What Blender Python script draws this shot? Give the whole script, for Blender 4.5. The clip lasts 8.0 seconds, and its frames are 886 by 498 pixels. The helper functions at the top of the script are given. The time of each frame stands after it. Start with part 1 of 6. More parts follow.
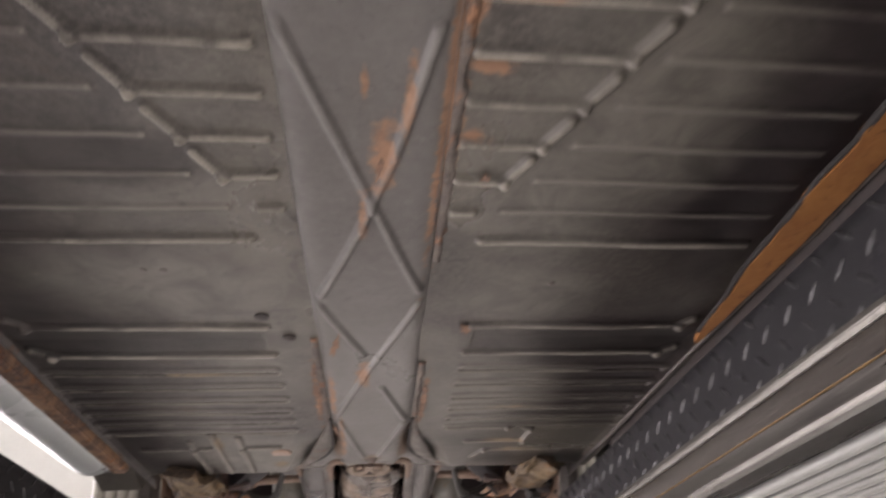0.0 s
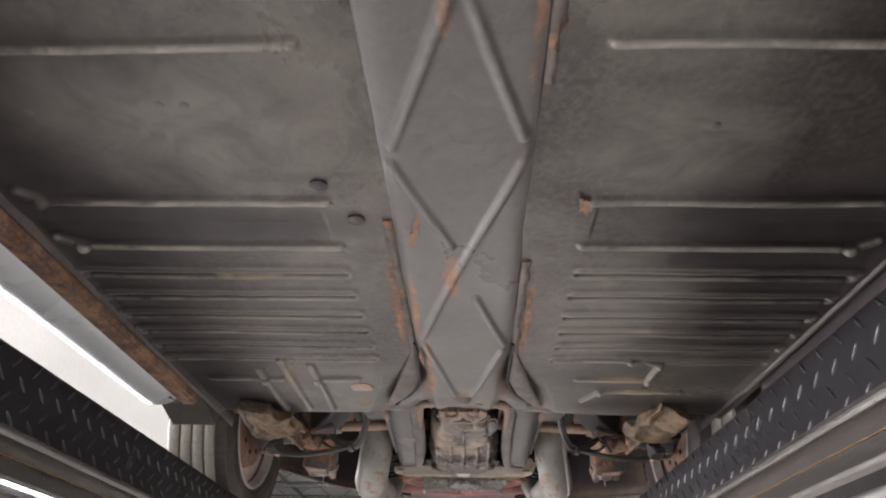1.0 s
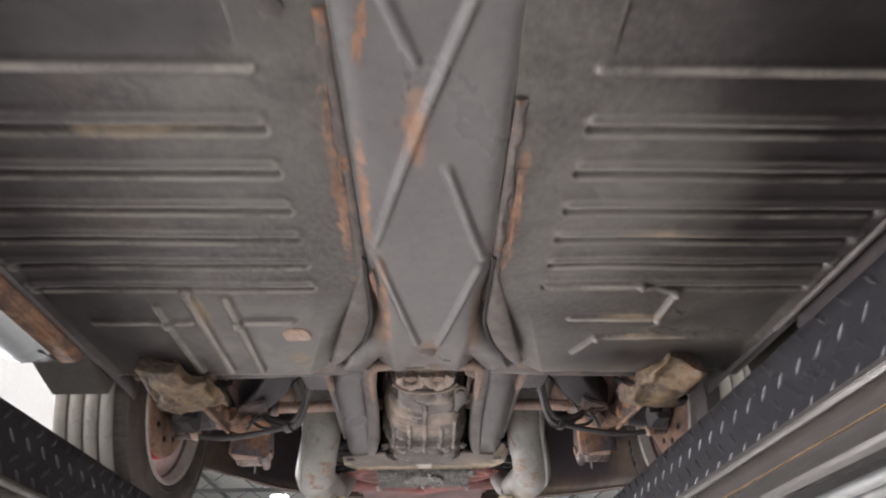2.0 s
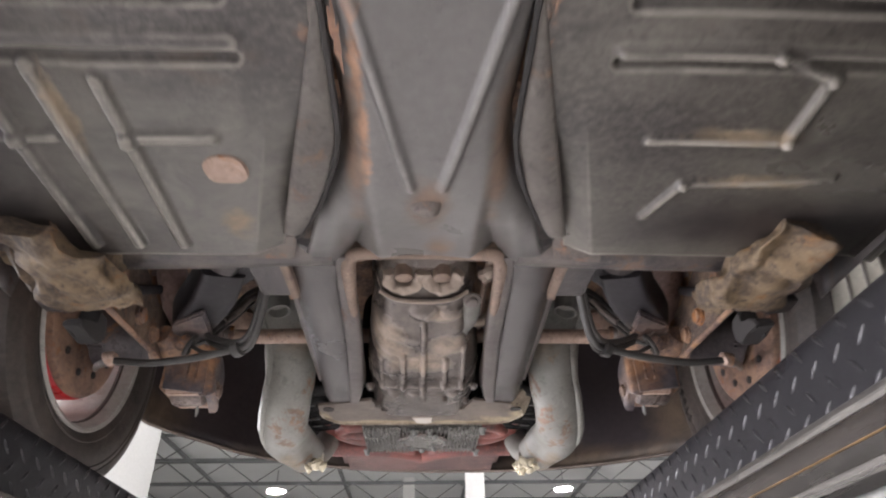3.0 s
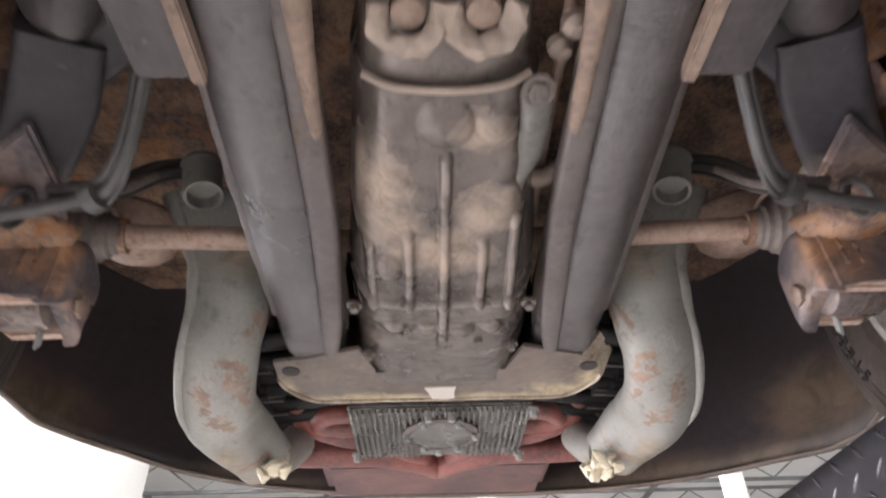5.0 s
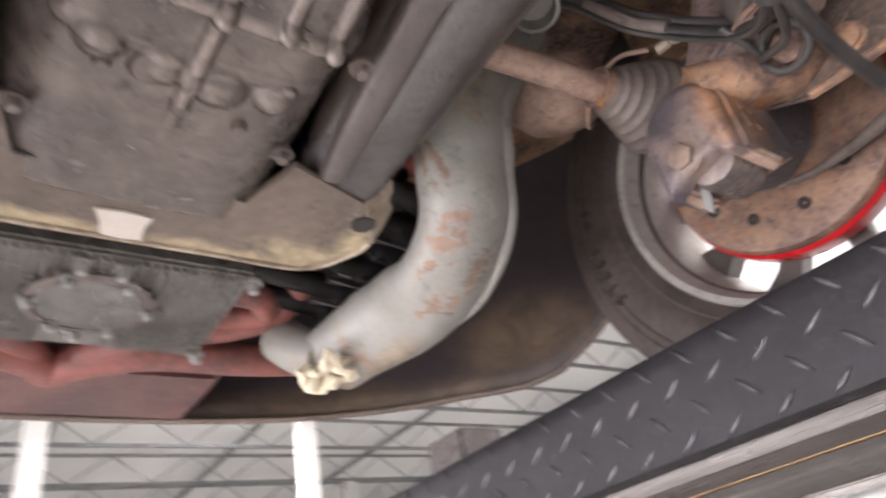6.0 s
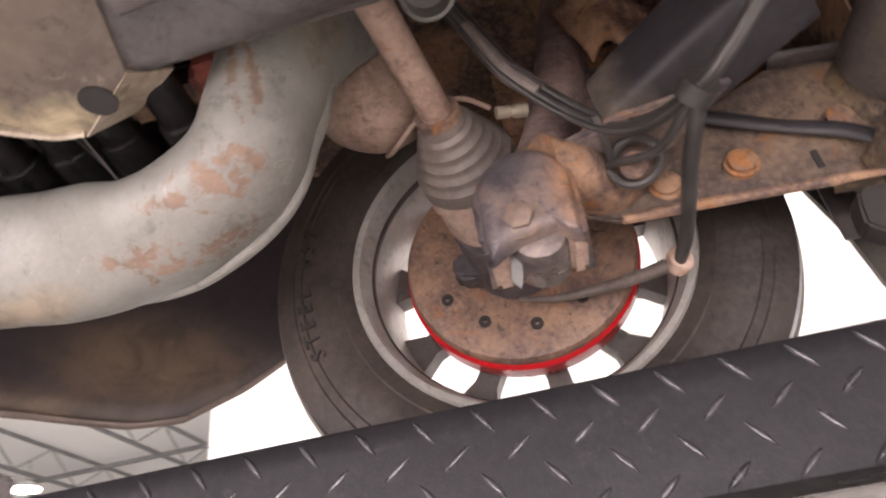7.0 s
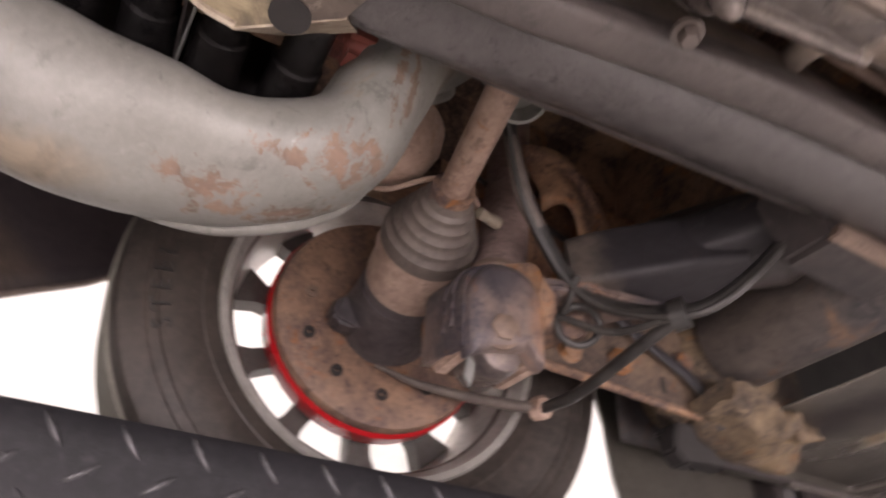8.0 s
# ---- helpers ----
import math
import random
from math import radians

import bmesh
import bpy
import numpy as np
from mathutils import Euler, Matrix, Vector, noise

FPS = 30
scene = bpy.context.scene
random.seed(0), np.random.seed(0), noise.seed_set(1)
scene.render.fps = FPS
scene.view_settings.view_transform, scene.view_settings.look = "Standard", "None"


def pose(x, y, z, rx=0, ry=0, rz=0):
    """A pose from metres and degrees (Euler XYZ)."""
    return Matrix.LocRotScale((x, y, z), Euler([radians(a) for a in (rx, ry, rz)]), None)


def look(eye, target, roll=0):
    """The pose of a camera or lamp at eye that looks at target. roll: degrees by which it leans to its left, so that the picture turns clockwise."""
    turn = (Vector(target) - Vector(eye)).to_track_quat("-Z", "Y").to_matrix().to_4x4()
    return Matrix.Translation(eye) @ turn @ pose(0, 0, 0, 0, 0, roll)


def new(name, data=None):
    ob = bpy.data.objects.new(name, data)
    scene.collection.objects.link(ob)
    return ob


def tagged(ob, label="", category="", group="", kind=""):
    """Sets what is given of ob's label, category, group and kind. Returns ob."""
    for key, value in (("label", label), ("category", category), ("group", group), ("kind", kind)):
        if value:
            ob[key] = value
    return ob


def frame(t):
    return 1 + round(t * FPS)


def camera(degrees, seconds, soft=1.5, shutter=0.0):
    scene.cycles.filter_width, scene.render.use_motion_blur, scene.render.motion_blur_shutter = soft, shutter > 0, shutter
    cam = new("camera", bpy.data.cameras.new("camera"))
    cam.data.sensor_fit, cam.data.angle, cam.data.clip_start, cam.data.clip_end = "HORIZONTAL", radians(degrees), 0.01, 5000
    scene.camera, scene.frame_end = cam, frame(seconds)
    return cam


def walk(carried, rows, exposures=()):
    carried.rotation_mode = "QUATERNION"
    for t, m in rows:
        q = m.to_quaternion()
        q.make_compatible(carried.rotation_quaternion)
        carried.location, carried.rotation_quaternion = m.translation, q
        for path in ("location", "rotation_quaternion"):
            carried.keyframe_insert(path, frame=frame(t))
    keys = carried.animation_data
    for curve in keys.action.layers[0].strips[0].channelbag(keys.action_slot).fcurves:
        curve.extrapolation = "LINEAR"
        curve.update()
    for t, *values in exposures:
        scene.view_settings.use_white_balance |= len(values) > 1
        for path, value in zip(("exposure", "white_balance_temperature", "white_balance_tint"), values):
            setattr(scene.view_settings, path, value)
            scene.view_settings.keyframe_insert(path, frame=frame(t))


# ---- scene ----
cam = camera(67.9, 8.0, 2.0, 0.4)
PATH = [
    (0, (-0.016, 0.45, 1.387), (0.214, 2.109, 2.481), -3.8),
    (0.5, (-0.013, 0.619, 1.398), (0.002, 2.334, 2.425), -1.4),
    (1, (-0.001, 0.794, 1.404), (-0.064, 2.504, 2.439), 1.3),
    (1.2, (-0.03, 0.832, 1.387), (-0.046, 2.533, 2.44), 1.0),
    (2.3, (-0.003, 1.345, 1.402), (0.079, 3.024, 2.485), -1.4),
    (2.5, (0.005, 1.439, 1.405), (0.077, 3.123, 2.482), -0.8),
    (3, (-0.008, 1.698, 1.419), (0.062, 3.38, 2.498), -1.0),
    (3.5, (-0.011, 1.869, 1.436), (0.01, 3.497, 2.598), -1.9),
    (4, (-0.015, 2.031, 1.462), (-0.004, 3.622, 2.674), -2.0),
    (4.2, (-0.012, 2.099, 1.469), (0.006, 3.678, 2.697), -2.1),
    (5.3, (-0.045, 2.496, 1.483), (0.077, 4.068, 2.713), -2.1),
    (5.5, (-0.084, 2.609, 1.483), (0.302, 4.142, 2.707), -5.1),
    (6, (-0.103, 2.759, 1.544), (1.022, 4.045, 2.583), -12.0),
    (6.5, (-0.057, 2.868, 1.566), (1.501, 3.554, 2.616), -10.7),
    (7, (-0.054, 2.986, 1.581), (1.609, 3.235, 2.664), -8.9),
    (7.5, (-0.046, 3.182, 1.604), (1.596, 2.988, 2.729), -4.3),
    (8, (-0.049, 3.274, 1.607), (1.432, 2.57, 2.752), 3.5),
]
EXPOSURES = [(0.0, -0.8, 7000, 23), (1.0, -0.7, 6700, 20), (2.5, -0.43, 6500, 19), (4.2, -0.35, 6600, 20), (5.5, -0.09, 6600, 21), (7.0, -0.18, 7200, 28), (8.0, -0.62, 7200, 30)]
walk(cam, [(t, look(eye, target, roll)) for t, eye, target, roll in PATH], EXPOSURES)

# ---- world and lamps ----
world = bpy.data.worlds.new("shop_world")
scene.world = world
world.use_nodes = True
world.node_tree.nodes["Background"].inputs[0].default_value = (0.9, 0.95, 1.0, 1)
world.node_tree.nodes["Background"].inputs[1].default_value = 0.3

ROOF = 6.3


def opening_fill(name, eye, target, width, height, watts):
    """Area lamp in an unseen wall opening, added to light the car's underside."""
    d = bpy.data.lights.new(name, "AREA")
    d.shape, d.size, d.size_y, d.energy, d.color = "RECTANGLE", width, height, watts, (0.95, 0.98, 1.0)
    ob = new(name, d)
    ob.matrix_basis = look(eye, target)


# added fill from three sides, balanced to suit the underside's brightness
opening_fill("west_opening_fill", (-3.27, 4.0, 1.6), (-0.5, 4.0, 1.9), 6.0, 3.1, 1050)
opening_fill("east_opening_fill", (4.07, -2.5, 1.6), (0.5, -1.5, 0.6), 4.0, 3.1, 380)
opening_fill("south_opening_fill", (0.4, -9.05, 1.7), (0.4, -3.5, 0.3), 6.0, 3.3, 540)
# lamps nearer than y 13.6 are unseen, added to brighten bay and hall
LAMPS = [(x, y) for y in (13.6, 21.0) for x in (-4.0, 4.1, 11.2)] + [(x, y) for y in (-7.0, -3.2, 0.6, 4.4, 8.2) for x in (-2.2, 2.9)] + [(11.2, 6.0), (11.2, -1.0)]


# ---- materials ----
def material(name, base, rough=0.6, metal=0.0, dark=None, large=5.0, fine=70.0, spread=0.5, rust=0.0, rust_col=(0.24, 0.075, 0.022),
             rust_scale=9.0, bump=0.25, bump_scale=120.0, sheen=0.0, streak=None, wear_highlight=0.0, random=0.0, spec=0.5, hard=0.18, dents=0.4, blots=(), pits=0.0, chips=0.0):
    """Two scales of colour variation, patches of rust, and fine relief."""
    m = bpy.data.materials.new(name)
    m.use_nodes = True
    nt = m.node_tree
    nd, lk = nt.nodes, nt.links
    bsdf = nd["Principled BSDF"]
    bsdf.inputs["Metallic"].default_value = metal
    bsdf.inputs["Specular IOR Level"].default_value = spec
    co = nd.new("ShaderNodeTexCoord")
    src = co.outputs["Object"]
    if streak:
        mp = nd.new("ShaderNodeMapping")
        mp.inputs["Scale"].default_value = streak
        lk.new(src, mp.inputs["Vector"])
        src = mp.outputs["Vector"]

    def noise_node(scale, detail, rough_=0.6, dist=0.0):
        n = nd.new("ShaderNodeTexNoise")
        n.inputs["Scale"].default_value, n.inputs["Detail"].default_value = scale, detail
        n.inputs["Roughness"].default_value, n.inputs["Distortion"].default_value = rough_, dist
        lk.new(src, n.inputs["Vector"])
        return n.outputs["Fac"]

    def remap(fac, lo, hi, a=0.0, b=1.0):
        r = nd.new("ShaderNodeMapRange")
        r.inputs["From Min"].default_value, r.inputs["From Max"].default_value = lo, hi
        r.inputs["To Min"].default_value, r.inputs["To Max"].default_value = a, b
        lk.new(fac, r.inputs["Value"])
        return r.outputs["Result"]

    def mix(fac, a, b):
        x = nd.new("ShaderNodeMix")
        x.data_type = "RGBA"
        lk.new(fac, x.inputs["Factor"])
        for sock, v in (("A", a), ("B", b)):
            s = [i for i in x.inputs if i.name == sock and i.type == "RGBA"][0]
            if isinstance(v, tuple):
                s.default_value = (*v, 1)
            else:
                lk.new(v, s)
        return [o for o in x.outputs if o.type == "RGBA"][0]

    dark = dark or tuple(c * 0.55 for c in base)
    big = noise_node(large, 5, 0.6, 0.3)
    small = noise_node(fine, 4, 0.65)
    col = mix(remap(big, 0.5 - hard, 0.5 + hard, 0, spread + 0.3), base, dark)
    col = mix(remap(small, 0.4, 0.75, 0, 0.55 * spread), col, tuple(min(1, c * 1.45 + 0.01) for c in base))
    mid = noise_node(large * 4.3, 6, 0.7, 0.8)
    col = mix(remap(mid, 0.5, 0.72, 0, 0.75 * spread), col, dark)
    rgh = remap(big, 0.3, 0.7, max(0.05, rough - 0.12), min(1, rough + 0.12))
    if rust > 0:
        rn = noise_node(rust_scale, 8, 0.68, 0.6)
        edge = 0.72 - 0.34 * rust
        mask = remap(rn, edge, edge + (0.09 if rust_scale > 7.5 else 0.28))
        tint = mix(remap(small, 0.35, 0.7), rust_col, tuple(c * 0.45 for c in rust_col))
        col = mix(mask, col, tint)
        mx = nd.new("ShaderNodeMath")
        mx.operation = "MULTIPLY_ADD"
        lk.new(mask, mx.inputs[0])
        mx.inputs[1].default_value = max(0.0, 0.85 - rough)
        lk.new(rgh, mx.inputs[2])
        rgh = mx.outputs[0]
        if metal > 0:
            lk.new(remap(mask, 0, 1, metal, 0.05), bsdf.inputs["Metallic"])
    if pits > 0:
        # small dark pits and grime specks, denser in some areas
        pm = nd.new("ShaderNodeMath")
        pm.operation = "MULTIPLY_ADD"
        lk.new(mid, pm.inputs[0])
        pm.inputs[1].default_value = 0.5
        lk.new(noise_node(62, 7, 0.7, 0.4), pm.inputs[2])
        col = mix(remap(pm.outputs[0], 0.82, 0.92, 0, pits), col, tuple(d * 0.5 for d in dark))
    if chips > 0:
        # pale scuffs and chipped spots
        cm = nd.new("ShaderNodeMath")
        cm.operation = "MULTIPLY_ADD"
        lk.new(big, cm.inputs[0])
        cm.inputs[1].default_value = 0.4
        lk.new(noise_node(38, 8, 0.75, 1.2), cm.inputs[2])
        col = mix(remap(cm.outputs[0], 0.81, 0.9, 0, chips), col, tuple(min(0.75, t * 1.7 + 0.04) for t in base))
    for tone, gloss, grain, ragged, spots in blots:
        # patches with a shape of their own: soft ellipsoids with a ragged outline
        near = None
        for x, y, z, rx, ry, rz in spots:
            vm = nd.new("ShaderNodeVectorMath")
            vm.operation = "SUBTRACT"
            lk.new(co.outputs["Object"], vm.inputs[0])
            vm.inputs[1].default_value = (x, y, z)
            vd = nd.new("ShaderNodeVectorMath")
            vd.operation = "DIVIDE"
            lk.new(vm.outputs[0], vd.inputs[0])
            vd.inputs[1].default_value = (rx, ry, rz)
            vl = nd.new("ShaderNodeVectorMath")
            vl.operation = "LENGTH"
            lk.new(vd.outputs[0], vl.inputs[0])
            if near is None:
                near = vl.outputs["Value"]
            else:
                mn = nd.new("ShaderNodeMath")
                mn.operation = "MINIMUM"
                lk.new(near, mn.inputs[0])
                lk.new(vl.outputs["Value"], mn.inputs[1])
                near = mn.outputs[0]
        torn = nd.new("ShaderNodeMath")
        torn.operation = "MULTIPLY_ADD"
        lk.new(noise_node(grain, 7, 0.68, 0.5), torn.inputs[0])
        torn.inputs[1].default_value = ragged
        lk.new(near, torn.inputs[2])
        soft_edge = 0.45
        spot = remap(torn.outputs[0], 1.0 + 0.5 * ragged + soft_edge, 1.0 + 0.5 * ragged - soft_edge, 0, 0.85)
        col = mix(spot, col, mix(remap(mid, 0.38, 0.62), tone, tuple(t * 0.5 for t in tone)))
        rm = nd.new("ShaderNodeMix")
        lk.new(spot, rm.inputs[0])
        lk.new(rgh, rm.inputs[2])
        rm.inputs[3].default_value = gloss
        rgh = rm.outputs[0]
    # convex ridges paler: worn paint, and rib highlights put into the colour
    if wear_highlight > 0:
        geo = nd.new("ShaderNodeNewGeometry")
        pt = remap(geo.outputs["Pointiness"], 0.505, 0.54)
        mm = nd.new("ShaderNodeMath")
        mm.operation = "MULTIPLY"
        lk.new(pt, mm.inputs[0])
        lk.new(remap(mid, 0.36, 0.62, 0.1 * wear_highlight, wear_highlight), mm.inputs[1])
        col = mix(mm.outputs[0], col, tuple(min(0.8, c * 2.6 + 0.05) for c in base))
    if random > 0:
        oi = nd.new("ShaderNodeObjectInfo")
        col = mix(remap(oi.outputs["Random"], 0, 1, 0, random), col, dark)
    lk.new(col, bsdf.inputs["Base Color"])
    lk.new(rgh, bsdf.inputs["Roughness"])
    if bump > 0:
        b = nd.new("ShaderNodeBump")
        b.inputs["Strength"].default_value, b.inputs["Distance"].default_value = bump, 0.004
        hs = nd.new("ShaderNodeMath")
        hs.operation = "MULTIPLY_ADD"
        lk.new(mid, hs.inputs[0])
        hs.inputs[1].default_value = dents
        lk.new(noise_node(bump_scale, 6, 0.75), hs.inputs[2])
        lk.new(hs.outputs[0], b.inputs["Height"])
        lk.new(b.outputs["Normal"], bsdf.inputs["Normal"])
    return m


def glow(name, col, strength):
    m = bpy.data.materials.new(name)
    m.use_nodes = True
    b = m.node_tree.nodes["Principled BSDF"]
    b.inputs["Base Color"].default_value = (*col, 1)
    b.inputs["Emission Color"].default_value = (*col, 1)
    b.inputs["Emission Strength"].default_value = strength
    return m


# stains and shade on the floor halves: middle and reach of each, in metres
# mostly the left half's shade, put into the colour; one tar patch right
PAN_TAR_SHADE = [(-0.66, 1.0, 1.94, 0.32, 1.7, 1), (-0.52, 1.34, 1.94, 0.28, 0.2, 1), (-0.56, 0.8, 1.94, 0.2, 0.6, 1), (-0.36, 1.1, 1.94, 0.12, 0.06, 1), (-0.58, 1.35, 1.94, 0.14, 0.2, 1), (-0.4, 0.5, 1.94, 0.25, 0.3, 1), (-0.55, 2.35, 1.94, 0.14, 0.2, 1), (0.53, 0.95, 1.94, 0.15, 0.34, 1)]
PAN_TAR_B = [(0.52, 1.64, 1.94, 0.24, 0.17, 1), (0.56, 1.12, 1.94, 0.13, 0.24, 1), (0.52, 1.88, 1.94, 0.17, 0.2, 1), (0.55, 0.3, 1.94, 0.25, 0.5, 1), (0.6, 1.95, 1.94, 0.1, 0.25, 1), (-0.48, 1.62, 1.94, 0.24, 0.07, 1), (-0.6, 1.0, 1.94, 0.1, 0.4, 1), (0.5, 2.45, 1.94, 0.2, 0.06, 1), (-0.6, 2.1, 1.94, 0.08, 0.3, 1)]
# shade of the sunken band between two long ribs, put into the colour
PAN_POCKET_SHADE = [(-0.42, 1.617, 1.94, 0.25, 0.045, 1), (0.5, 1.617, 1.94, 0.17, 0.042, 1), (-0.6, 1.66, 1.94, 0.06, 0.09, 1)]
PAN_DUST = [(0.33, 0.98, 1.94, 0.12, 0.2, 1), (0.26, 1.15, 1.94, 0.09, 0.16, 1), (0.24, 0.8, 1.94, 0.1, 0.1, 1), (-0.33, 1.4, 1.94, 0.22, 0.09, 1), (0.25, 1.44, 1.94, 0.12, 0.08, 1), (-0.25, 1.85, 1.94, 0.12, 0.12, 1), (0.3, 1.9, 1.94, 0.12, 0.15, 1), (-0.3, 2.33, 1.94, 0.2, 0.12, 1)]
PAN_SCUFFS = [(0.38, 2.27, 1.94, 0.06, 0.012, 1), (0.43, 2.35, 1.94, 0.06, 0.012, 1), (-0.4, 2.24, 1.94, 0.008, 0.05, 1), (0.35, 2.0, 1.94, 0.06, 0.012, 1), (-0.35, 1.78, 1.94, 0.07, 0.01, 1), (-0.26, 2.45, 1.94, 0.02, 0.03, 1)]
PAN_RUST = [(0.085, 1.02, 1.94, 0.011, 0.2, 1), (0.088, 0.8, 1.94, 0.012, 0.14, 1), (0.115, 0.93, 1.94, 0.025, 0.01, 1), (0.11, 1.04, 1.94, 0.02, 0.008, 1), (0.16, 0.84, 1.94, 0.03, 0.006, 1), (0.12, 1.95, 1.94, 0.007, 0.12, 1), (-0.125, 1.9, 1.94, 0.007, 0.14, 1)]


